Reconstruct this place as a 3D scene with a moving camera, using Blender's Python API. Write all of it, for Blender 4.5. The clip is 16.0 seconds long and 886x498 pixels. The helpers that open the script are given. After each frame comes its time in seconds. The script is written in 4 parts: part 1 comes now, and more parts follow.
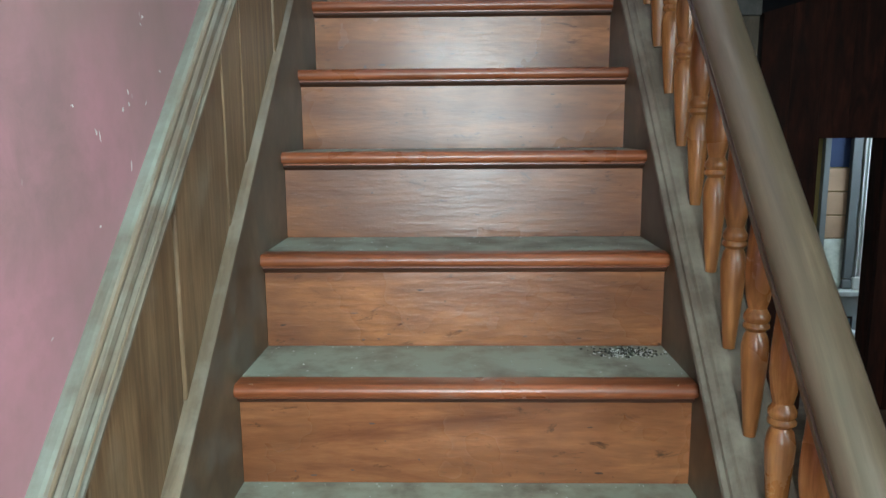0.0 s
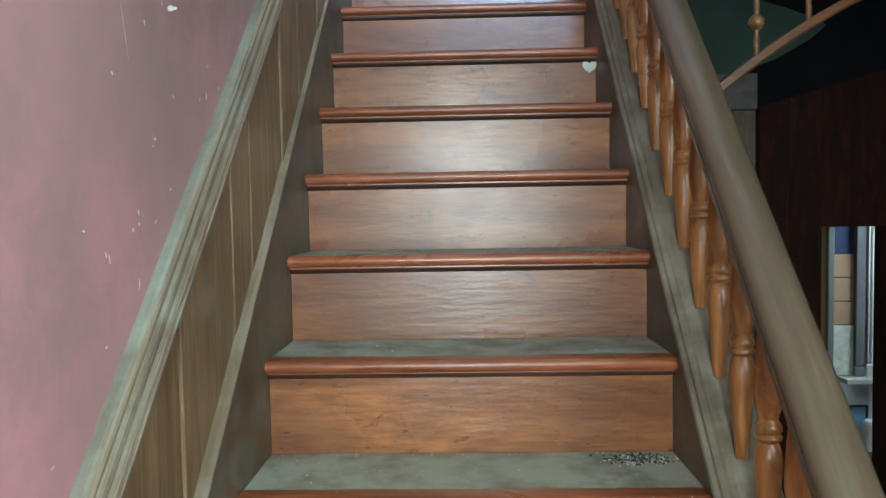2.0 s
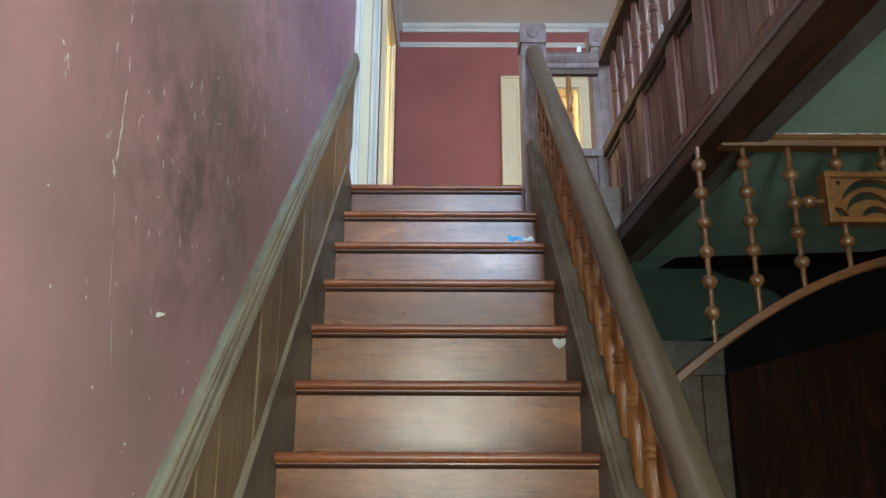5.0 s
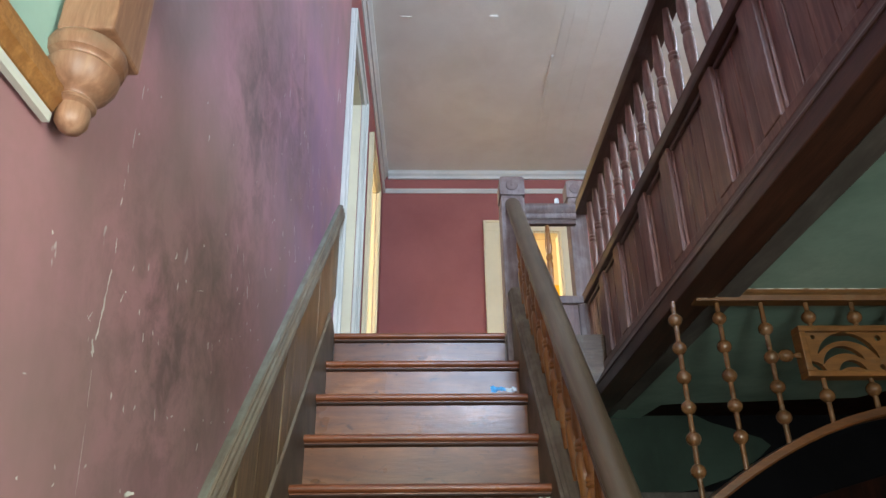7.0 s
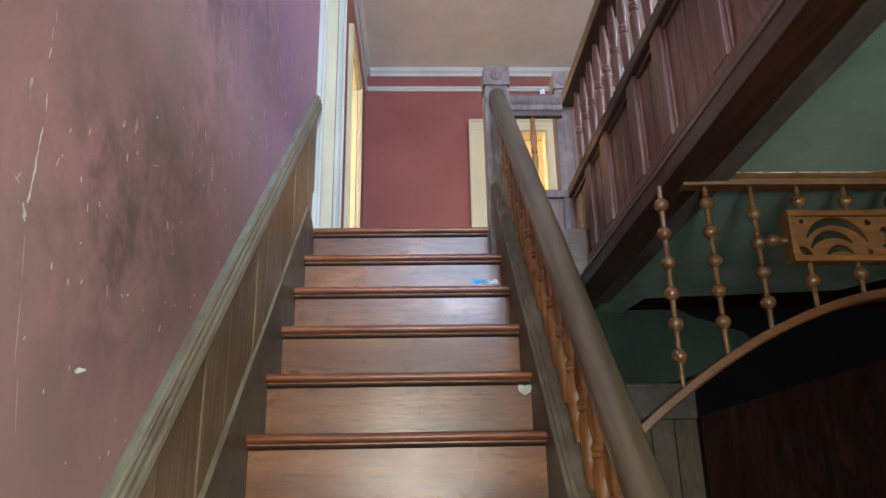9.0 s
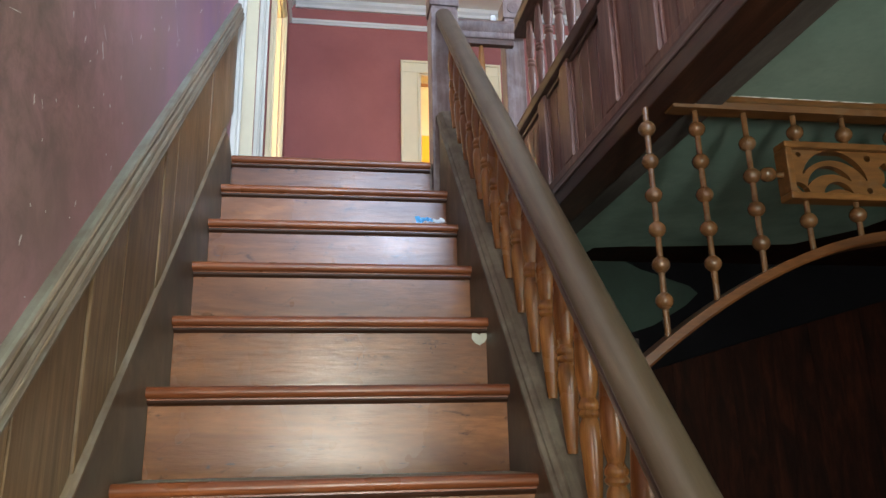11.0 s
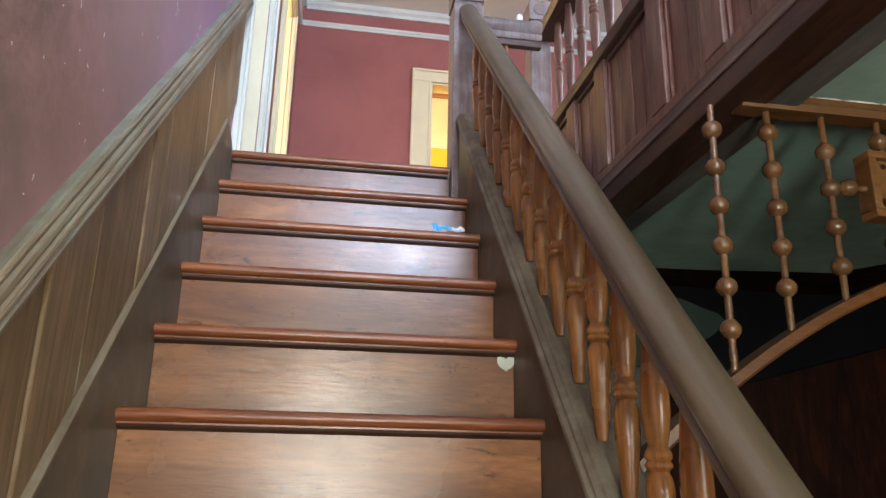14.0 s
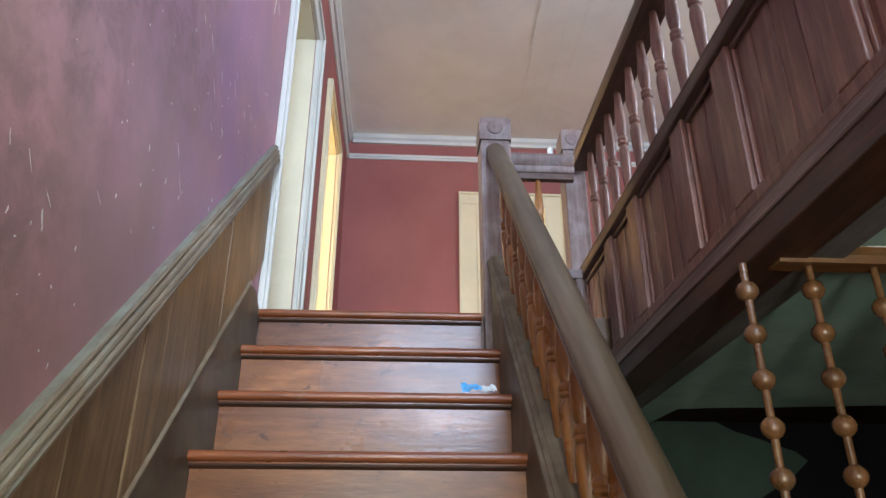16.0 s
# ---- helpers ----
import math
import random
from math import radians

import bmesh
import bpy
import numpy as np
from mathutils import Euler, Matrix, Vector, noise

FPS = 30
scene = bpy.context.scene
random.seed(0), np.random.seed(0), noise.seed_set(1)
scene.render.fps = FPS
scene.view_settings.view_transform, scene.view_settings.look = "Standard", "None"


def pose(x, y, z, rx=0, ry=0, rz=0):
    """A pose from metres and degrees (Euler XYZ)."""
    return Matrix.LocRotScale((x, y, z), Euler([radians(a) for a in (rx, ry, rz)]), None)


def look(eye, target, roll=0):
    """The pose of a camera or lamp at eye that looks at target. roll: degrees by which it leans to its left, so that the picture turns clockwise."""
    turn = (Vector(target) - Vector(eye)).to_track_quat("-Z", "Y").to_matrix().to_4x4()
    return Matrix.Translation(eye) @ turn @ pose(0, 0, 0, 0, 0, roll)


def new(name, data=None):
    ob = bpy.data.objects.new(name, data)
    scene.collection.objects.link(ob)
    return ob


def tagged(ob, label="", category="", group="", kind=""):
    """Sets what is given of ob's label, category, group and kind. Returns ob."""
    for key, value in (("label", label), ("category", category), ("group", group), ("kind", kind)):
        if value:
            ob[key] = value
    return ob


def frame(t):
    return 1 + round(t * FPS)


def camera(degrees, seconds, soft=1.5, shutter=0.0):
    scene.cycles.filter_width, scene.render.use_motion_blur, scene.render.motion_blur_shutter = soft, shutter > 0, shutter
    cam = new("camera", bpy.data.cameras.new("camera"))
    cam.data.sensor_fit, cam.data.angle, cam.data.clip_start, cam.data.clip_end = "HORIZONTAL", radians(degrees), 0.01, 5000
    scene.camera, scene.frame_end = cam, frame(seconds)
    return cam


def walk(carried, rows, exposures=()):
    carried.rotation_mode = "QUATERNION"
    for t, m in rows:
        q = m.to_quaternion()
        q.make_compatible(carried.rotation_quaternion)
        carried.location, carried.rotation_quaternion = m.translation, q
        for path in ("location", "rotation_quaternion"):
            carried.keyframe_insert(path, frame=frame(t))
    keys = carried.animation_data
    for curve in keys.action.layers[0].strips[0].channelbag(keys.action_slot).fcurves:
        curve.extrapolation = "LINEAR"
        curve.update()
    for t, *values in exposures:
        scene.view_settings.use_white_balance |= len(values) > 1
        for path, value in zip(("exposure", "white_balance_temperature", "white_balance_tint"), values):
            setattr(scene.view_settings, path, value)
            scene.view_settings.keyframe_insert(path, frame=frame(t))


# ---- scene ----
cam = camera(62.2, 16.0)
PATH = [
    (0, (0.387, -0.539, 1.382), (0.341, 1.434, 1.054), -0.4),
    (0.5, (0.383, -0.536, 1.403), (0.32, 1.447, 1.148), -0.5),
    (1, (0.384, -0.538, 1.412), (0.313, 1.452, 1.221), -0.7),
    (1.5, (0.385, -0.537, 1.421), (0.317, 1.457, 1.279), -0.9),
    (2, (0.39, -0.539, 1.424), (0.329, 1.458, 1.321), -1.0),
    (2.5, (0.393, -0.536, 1.425), (0.342, 1.463, 1.367), -1.0),
    (3, (0.397, -0.534, 1.438), (0.351, 1.465, 1.446), -0.8),
    (3.5, (0.398, -0.542, 1.46), (0.362, 1.455, 1.565), -0.6),
    (4, (0.399, -0.557, 1.479), (0.373, 1.428, 1.716), -0.2),
    (4.5, (0.399, -0.567, 1.494), (0.388, 1.396, 1.88), 0.1),
    (5, (0.406, -0.589, 1.525), (0.406, 1.34, 2.053), 0.2),
    (7.5, (0.424, -0.629, 1.573), (0.47, 1.163, 2.46), -0.8),
    (8, (0.433, -0.613, 1.561), (0.489, 1.192, 2.421), -1.1),
    (8.5, (0.447, -0.575, 1.554), (0.517, 1.281, 2.296), -1.3),
    (9, (0.449, -0.525, 1.546), (0.519, 1.369, 2.186), -1.1),
    (9.5, (0.385, -0.403, 1.547), (0.461, 1.518, 2.101), -1.0),
    (10, (0.328, -0.282, 1.558), (0.491, 1.642, 2.078), -1.1),
    (12.5, (0.495, -0.149, 1.566), (0.826, 1.739, 2.14), -1.4),
    (13, (0.467, -0.113, 1.57), (0.777, 1.775, 2.155), -0.7),
    (13.5, (0.433, -0.051, 1.59), (0.734, 1.838, 2.177), 0.3),
    (14, (0.36, 0.053, 1.609), (0.659, 1.944, 2.188), 1.1),
    (14.5, (0.328, 0.142, 1.665), (0.629, 2.036, 2.232), 1.7),
    (15, (0.395, 0.154, 1.748), (0.686, 2.047, 2.323), 1.2),
    (15.5, (0.465, 0.113, 1.769), (0.648, 1.97, 2.489), 0.4),
    (16, (0.487, 0.102, 1.794), (0.591, 1.912, 2.637), 0.0),
]
EXPOSURES = [(0.0, 0.06, 5750, 5), (2.5, -0.02, 6050, 4), (5.0, -0.3, 6800, 6), (9.0, -0.3, 7100, 13), (12.5, 0.05, 7300, 13), (14.5, 0.12, 7300, 14), (16.0, -0.1, 7200, 14)]
walk(cam, [(t, look(eye, target, roll)) for t, eye, target, roll in PATH], EXPOSURES)

# ---- light ----
world = bpy.data.worlds.new("sky")
scene.world = world
world.use_nodes = True
sky = world.node_tree.nodes.new("ShaderNodeTexSky")
sky.sky_type, sky.sun_disc, sky.sun_elevation, sky.sun_rotation = "NISHITA", False, radians(40), radians(200)
world.node_tree.nodes["Background"].inputs["Strength"].default_value = 0.1
world.node_tree.links.new(sky.outputs[0], world.node_tree.nodes["Background"].inputs["Color"])


def window_light(name, eye, target, w, h, power, colour):
    """Daylight of a window or glazed door, or an added fill, as an area lamp in its opening."""
    data = bpy.data.lights.new(name, "AREA")
    data.shape, data.size, data.size_y, data.energy, data.color = "RECTANGLE", w, h, power, colour
    ob = new(name, data)
    ob.matrix_world = look(eye, target)
    return ob


window_light("daylight_front_door", (0.43, -1.86, 1.56), (0.43, 0, 1.56), 0.34, 1.36, 70, (0.88, 1.0, 0.98))
# Unseen fill lamp, added to brighten the left wall near the foot.
window_light("hall_fill_light", (1.34, -0.96, 1.84), (0, -0.96, 1.84), 0.76, 0.8, 39, (0.90, 1.0, 0.97))
window_light("daylight_front_side_window", (2.3, -1.86, 1.5), (2.3, 0, 1.6), 0.6, 1.2, 19, (0.88, 1.0, 0.98))
window_light("daylight_upper_window", (1.05, -3.30, 4.0), (1.05, 0, 4.0), 0.75, 1.5, 350, (0.48, 0.68, 1.0))
window_light("daylight_gallery_window", (3.96, 0.9, 4.25), (0, 0.9, 4.25), 1.0, 1.2, 185, (0.60, 0.76, 1.0))
window_light("daylight_left_room", (-3.05, 3.0, 4.2), (0, 3.0, 4.2), 0.95, 1.35, 80, (0.95, 0.98, 1.0))
window_light("daylight_left_back_room", (-3.05, 4.9, 4.2), (0, 4.9, 4.2), 0.75, 1.35, 430, (1.0, 0.86, 0.66))
window_light("daylight_yellow_room", (-0.26, 6.05, 4.1), (2, 6.05, 4.1), 0.65, 1.35, 75, (1.0, 0.9, 0.7))
window_light("daylight_side_room", (3.48, 3.45, 1.2), (2.8, 3.75, 0.8), 0.6, 1.2, 26, (0.78, 0.9, 1.0))

# ---- materials ----


def material(name, rough=0.6, spec=0.5, metal=0.0):
    m = bpy.data.materials.new(name)
    m.use_nodes = True
    n, l = m.node_tree.nodes, m.node_tree.links
    b = n["Principled BSDF"]
    b.inputs["Roughness"].default_value, b.inputs["Metallic"].default_value = rough, metal
    b.inputs["Specular IOR Level"].default_value = spec
    return m, n, l, b


def mapped(n, l, scale, randomise=True):
    """Object coordinates stretched by scale, shifted piece by piece."""
    co = n.new("ShaderNodeTexCoord")
    mp = n.new("ShaderNodeMapping")
    mp.inputs["Scale"].default_value = scale
    l.new(co.outputs["Object"], mp.inputs["Vector"])
    if randomise:
        info = n.new("ShaderNodeObjectInfo")
        cx = n.new("ShaderNodeCombineXYZ")
        mul = n.new("ShaderNodeMath")
        mul.operation = "MULTIPLY"
        mul.inputs[1].default_value = 37.0
        l.new(info.outputs["Random"], mul.inputs[0])
        for k in range(3):
            l.new(mul.outputs[0], cx.inputs[k])
        l.new(cx.outputs[0], mp.inputs["Location"])
    return mp.outputs[0]


def noise_tex(n, l, vec, scale, detail=5.0, rough=0.6, distort=0.0):
    t = n.new("ShaderNodeTexNoise")
    t.inputs["Scale"].default_value, t.inputs["Detail"].default_value = scale, detail
    t.inputs["Roughness"].default_value, t.inputs["Distortion"].default_value = rough, distort
    l.new(vec, t.inputs["Vector"])
    return t.outputs["Fac"]


def ramp(n, l, fac, stops):
    r = n.new("ShaderNodeValToRGB")
    while len(r.color_ramp.elements) < len(stops):
        r.color_ramp.elements.new(0.5)
    for e, (p, c) in zip(r.color_ramp.elements, stops):
        e.position, e.color = p, (*c, 1.0) if len(c) == 3 else c
    l.new(fac, r.inputs[0])
    return r.outputs[0]


def mix(n, l, fac, a, b, mode="MIX"):
    m = n.new("ShaderNodeMix")
    m.data_type, m.blend_type = "RGBA", mode
    if isinstance(fac, float):
        m.inputs[0].default_value = fac
    else:
        l.new(fac, m.inputs[0])
    for k, v in ((6, a), (7, b)):
        if isinstance(v, tuple):
            m.inputs[k].default_value = (*v, 1.0)
        else:
            l.new(v, m.inputs[k])
    return m.outputs[2]


def grey(v):
    return (v, v, v)


def bump(n, l, b, height, strength, distance=0.004):
    k = n.new("ShaderNodeBump")
    k.inputs["Strength"].default_value, k.inputs["Distance"].default_value = strength, distance
    l.new(height, k.inputs["Height"])
    l.new(k.outputs[0], b.inputs["Normal"])


def wood(name, dark, light, grain=(1, 14, 14), rough=(0.28, 0.5), dust=None, dust_amount=0.0, spec=0.5, relief=0.25, figure=3.2, marks=0.0):
    """Wood with long grain along the axis whose scale is 1; dust lies on it in patches."""
    m, n, l, b = material(name, spec=spec)
    v = mapped(n, l, grain)
    g = noise_tex(n, l, v, figure, 8.0, 0.62, 0.9)
    fine = noise_tex(n, l, v, 17.0, 4.0, 0.6)
    blot = noise_tex(n, l, mapped(n, l, (1, 1, 1)), 2.6, 4.0, 0.6)
    mid = tuple((a * 0.55 + c * 0.45) for a, c in zip(dark, light))
    col = ramp(n, l, g, [(0.3, dark), (0.5, mid), (0.68, light)])
    col = mix(n, l, ramp(n, l, fine, [(0.4, grey(0.0)), (0.75, grey(0.6))]), col, dark)
    col = mix(n, l, ramp(n, l, blot, [(0.35, grey(0.0)), (0.7, grey(0.45))]), col, tuple(c * 0.6 for c in dark))
    if marks:
        mk = noise_tex(n, l, mapped(n, l, (2.2, 5, 5)), 7.0, 5.0, 0.7, 0.6)
        col = mix(n, l, ramp(n, l, mk, [(0.60, grey(0.0)), (0.70, grey(marks))]), col, tuple(c * 0.35 for c in dark))
    rg = ramp(n, l, blot, [(0.3, grey(rough[0])), (0.75, grey(rough[1]))])
    if dust:
        d = noise_tex(n, l, mapped(n, l, (1, 1, 1)), 9.0, 7.0, 0.65)
        lo = 0.62 - 0.5 * dust_amount
        d = ramp(n, l, d, [(lo, grey(0.0)), (lo + 0.3, grey(min(1.0, 0.4 + dust_amount)))])
        col = mix(n, l, d, col, dust)
        rg = mix(n, l, d, rg, grey(0.85))
    l.new(col, b.inputs["Base Color"])
    l.new(rg, b.inputs["Roughness"])
    bump(n, l, b, mix(n, l, 0.5, fine, g), relief, 0.002)
    return m


def plaster(name, tones, stain_or_tint, scale=1.6, rough=0.75, specks=True, relief=0.3):
    """Old distemper: cloudy tones, grey stains, small chips and scratches that show the white ground."""
    m, n, l, b = material(name, rough, 0.35)
    v = mapped(n, l, (1, 1, 1), False)
    big = noise_tex(n, l, v, scale, 5.0, 0.6)
    col = ramp(n, l, big, [(0.32, tones[0]), (0.5, tones[1]), (0.68, tones[2])])
    st = noise_tex(n, l, mapped(n, l, (1, 1, 0.55), False), scale * 1.5, 5.0, 0.58, 0.3)
    col = mix(n, l, ramp(n, l, st, [(0.46, grey(0.0)), (0.76, grey(0.6))]), col, stain_or_tint)
    fine = noise_tex(n, l, v, 55.0, 4.0, 0.6)
    col = mix(n, l, ramp(n, l, fine, [(0.45, grey(0.0)), (0.8, grey(0.3))]), col, tones[2])
    if specks:
        sp = noise_tex(n, l, mapped(n, l, (1, 1, 0.42), False), 26.0, 3.0, 0.5, 0.2)
        col = mix(n, l, ramp(n, l, sp, [(0.735, grey(0.0)), (0.76, grey(0.85))]), col, (0.55, 0.5, 0.48))
    l.new(col, b.inputs["Base Color"])
    bump(n, l, b, big, relief, 0.01)
    return m


def paint(name, colour, vary=0.12, rough=0.5, scale=3.0):
    m, n, l, b = material(name, rough, 0.4)
    v = mapped(n, l, (1, 1, 1))
    a = noise_tex(n, l, v, scale, 6.0, 0.62)
    c = noise_tex(n, l, v, 40.0, 3.0, 0.6)
    low = tuple(x * (1 - vary * 2) for x in colour)
    col = ramp(n, l, a, [(0.3, low), (0.62, colour)])
    col = mix(n, l, ramp(n, l, c, [(0.55, grey(0.0)), (0.85, grey(0.4))]), col, low)
    l.new(col, b.inputs["Base Color"])
    bump(n, l, b, a, 0.15, 0.003)
    return m


DUST = (0.31, 0.315, 0.24)
M_RISER = wood("varnished_pine", (0.11, 0.036, 0.014), (0.36, 0.145, 0.054), (0.9, 5.5, 5.5), (0.22, 0.38), relief=0.75, figure=1.9, marks=0.9)
M_NOSING = wood("red_varnished_nosing", (0.13, 0.034, 0.012), (0.40, 0.125, 0.045), (1, 18, 18), (0.24, 0.42), (0.3, 0.29, 0.24), 0.06)
M_TREAD = wood("dusty_tread", (0.09, 0.055, 0.038), (0.19, 0.145, 0.105), (1, 10, 10), (0.6, 0.8), DUST, 0.74)
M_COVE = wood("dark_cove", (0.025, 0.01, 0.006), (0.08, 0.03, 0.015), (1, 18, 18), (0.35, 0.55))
M_STRING = wood("grimy_string", (0.055, 0.036, 0.02), (0.17, 0.116, 0.064), (6, 1.2, 1.2), (0.4, 0.6), (0.17, 0.165, 0.14), 0.3)
M_BEAD = wood("rubbed_bead", (0.10, 0.07, 0.042), (0.27, 0.20, 0.125), (10, 1, 1), (0.4, 0.6), (0.25, 0.225, 0.175), 0.3)
M_CAP = wood("dusty_cap", (0.07, 0.05, 0.034), (0.18, 0.14, 0.095), (8, 1, 1), (0.6, 0.8), (0.25, 0.22, 0.165), 0.36)
M_WAINSCOT = wood("stained_wainscot", (0.085, 0.048, 0.022), (0.29, 0.185, 0.094), (14, 14, 0.9), (0.36, 0.58), (0.3, 0.26, 0.19), 0.14)
M_DADO = wood("dusty_dado_rail", (0.085, 0.06, 0.04), (0.27, 0.21, 0.14), (30, 0.8, 0.8), (0.42, 0.62), (0.26, 0.275, 0.225), 0.34)
M_DADO_DUST = wood("dust_on_dado", (0.10, 0.085, 0.06), (0.20, 0.18, 0.135), (8, 1, 1), (0.7, 0.85), (0.21, 0.23, 0.19), 0.5)
M_RAIL = wood("worn_handrail", (0.07, 0.048, 0.03), (0.14, 0.10, 0.064), (14, 0.7, 0.7), (0.28, 0.42), (0.12, 0.098, 0.07), 0.1)
M_BALUSTER = wood("amber_turned_wood", (0.17, 0.06, 0.016), (0.48, 0.21, 0.066), (12, 12, 1), (0.2, 0.36), (0.3, 0.25, 0.18), 0.08)
M_GALLERY = wood("mauve_brown_panelling", (0.095, 0.038, 0.026), (0.32, 0.165, 0.12), (14, 14, 1), (0.3, 0.5), (0.34, 0.28, 0.26), 0.12)
M_GALLERY_RAIL = wood("dark_gallery_rail", (0.05, 0.026, 0.02), (0.16, 0.085, 0.065), (14, 1, 14), (0.32, 0.5), (0.26, 0.22, 0.21), 0.12)
M_NEWEL = wood("weathered_newel", (0.12, 0.075, 0.066), (0.28, 0.2, 0.18), (14, 14, 1), (0.4, 0.6), (0.34, 0.31, 0.31), 0.3)
M_SOFFIT = wood("grey_soffit", (0.07, 0.062, 0.055), (0.16, 0.145, 0.13), (5, 1, 5), (0.55, 0.75))
M_FRET = wood("honey_fretwork", (0.11, 0.044, 0.012), (0.30, 0.128, 0.038), (1.5, 10, 10), (0.28, 0.44), (0.3, 0.25, 0.18), 0.08)
M_ARCH = wood("reddish_bent_board", (0.06, 0.021, 0.006), (0.20, 0.072, 0.02), (1.5, 10, 10), (0.28, 0.44), (0.3, 0.25, 0.18), 0.06)
M_BALL = wood("bronzed_turned_wood", (0.085, 0.038, 0.015), (0.25, 0.12, 0.05), (6, 6, 3), (0.2, 0.34), (0.26, 0.2, 0.13), 0.12)
M_BEAM = wood("orange_beam", (0.2, 0.08, 0.025), (0.48, 0.23, 0.08), (1, 12, 12), (0.35, 0.5))
M_BLOCK = wood("pinkish_turned_wood", (0.19, 0.085, 0.048), (0.44, 0.24, 0.15), (12, 12, 1.5), (0.3, 0.5), (0.3, 0.26, 0.19), 0.15)
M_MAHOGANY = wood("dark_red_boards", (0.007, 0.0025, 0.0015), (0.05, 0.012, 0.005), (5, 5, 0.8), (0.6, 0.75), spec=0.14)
M_FASCIA = wood("dark_fascia", (0.022, 0.009, 0.006), (0.10, 0.036, 0.02), (14, 1, 14), (0.35, 0.5))
M_FLOOR = wood("old_floor_boards", (0.07, 0.04, 0.024), (0.2, 0.125, 0.075), (1.2, 12, 12), (0.4, 0.65), DUST, 0.25)
M_PINK = plaster("mauve_distemper", ((0.44, 0.205, 0.235), (0.355, 0.185, 0.195), (0.28, 0.17, 0.157)), (0.17, 0.13, 0.115), 2.2, 0.6, True, 0.7)


def stain_or_tint(m, centre, size, strength, colour, scale=11.0, low=0.42, high=0.62):
    """A soot stain or a tint of light with its own outline on a wall: a cloudy patch round a place."""
    n, l = m.node_tree.nodes, m.node_tree.links
    b = n["Principled BSDF"]
    old = b.inputs["Base Color"].links[0].from_socket
    co = n.new("ShaderNodeTexCoord")
    mp = n.new("ShaderNodeMapping")
    mp.inputs["Location"].default_value = [-c / k for c, k in zip(centre, size)]
    mp.inputs["Scale"].default_value = [1 / k for k in size]
    l.new(co.outputs["Object"], mp.inputs["Vector"])
    ln = n.new("ShaderNodeVectorMath")
    ln.operation = "LENGTH"
    l.new(mp.outputs[0], ln.inputs[0])
    near = ramp(n, l, ln.outputs["Value"], [(0.0, grey(1.0)), (1.0, grey(0.0))])
    cloud = noise_tex(n, l, co.outputs["Object"], scale, 8.0, 0.7, 0.4)
    patch = ramp(n, l, cloud, [(low, grey(0.0)), (high, grey(1.0))])
    both = mix(n, l, 1.0, near, patch, "MULTIPLY")
    amount = mix(n, l, 1.0, both, grey(strength), "MULTIPLY")
    l.new(mix(n, l, amount, old, colour), b.inputs["Base Color"])


SOOT = (0.055, 0.045, 0.04)
stain_or_tint(M_PINK, (-0.04, 0.85, 2.15), (1, 0.75, 1.0), 0.65, (0.205, 0.14, 0.115), 3.0, 0.25, 0.55)
# Purple cast of the blue upper daylight, put into the wall colour.
stain_or_tint(M_PINK, (-0.04, 2.0, 3.05), (1, 1.15, 1.3), 0.85, (0.225, 0.135, 0.235), 3.0, 0.25, 0.55)
stain_or_tint(M_PINK, (-0.04, 0.62, 1.98), (1, 0.46, 0.42), 0.72, SOOT)
stain_or_tint(M_PINK, (-0.04, 1.0, 2.75), (1, 0.38, 0.55), 0.65, SOOT)
stain_or_tint(M_PINK, (-0.04, 1.45, 3.1), (1, 0.4, 0.5), 0.55, SOOT)
stain_or_tint(M_PINK, (-0.04, 0.95, 2.2), (1, 0.35, 0.3), 0.45, SOOT)
stain_or_tint(M_PINK, (-0.04, 0.1, 1.35), (1, 0.5, 0.3), 0.45, (0.16, 0.12, 0.11))
M_RED = plaster("brick_red_wall", ((0.36, 0.12, 0.105), (0.32, 0.105, 0.092), (0.27, 0.085, 0.077)), (0.22, 0.08, 0.072), 1.2, 0.7, False, 0.1)
M_GREEN = plaster("green_distemper", ((0.34, 0.50, 0.42), (0.27, 0.42, 0.35), (0.20, 0.33, 0.27)), (0.11, 0.17, 0.14), 2.2, 0.75, False, 0.5)
# Darker copy of the ceiling green, with the shade under the landing painted in.
M_GREEN_SHADED = plaster("shaded_green_wall", ((0.042, 0.076, 0.060), (0.033, 0.062, 0.048), (0.024, 0.045, 0.036)), (0.015, 0.023, 0.019), 2.4, 0.75, False, 0.4)
# Near-black colour stands in for the deep shade under the landing.
M_SHADE_BLACK = plaster("shade_black_wall", ((0.008, 0.008, 0.010), (0.006, 0.006, 0.008), (0.004, 0.004, 0.005)), (0.003, 0.003, 0.004), 2.0, 0.9, False, 0.3)
M_SHADE_BLACK.node_tree.nodes["Principled BSDF"].inputs["Specular IOR Level"].default_value = 0.12
M_TEAL = plaster("pale_teal_wall", ((0.35, 0.52, 0.46), (0.3, 0.46, 0.41), (0.26, 0.4, 0.36)), (0.22, 0.33, 0.3), 2.0, 0.75, False, 0.3)
M_CEILING = plaster("off_white_ceiling", ((0.85, 0.86, 0.78), (0.80, 0.81, 0.74), (0.74, 0.74, 0.67)), (0.62, 0.61, 0.53), 1.1, 0.75, False, 0.15)
M_WHITE = paint("chalky_white_paint", (0.60, 0.61, 0.56), 0.08)
M_CREAM = paint("cream_paint", (0.72, 0.64, 0.42), 0.06)
M_IVORY = paint("ivory_paint", (0.64, 0.61, 0.46), 0.06)
M_YELLOW = paint("warm_yellow_wall", (0.78, 0.58, 0.26), 0.06, 0.7)
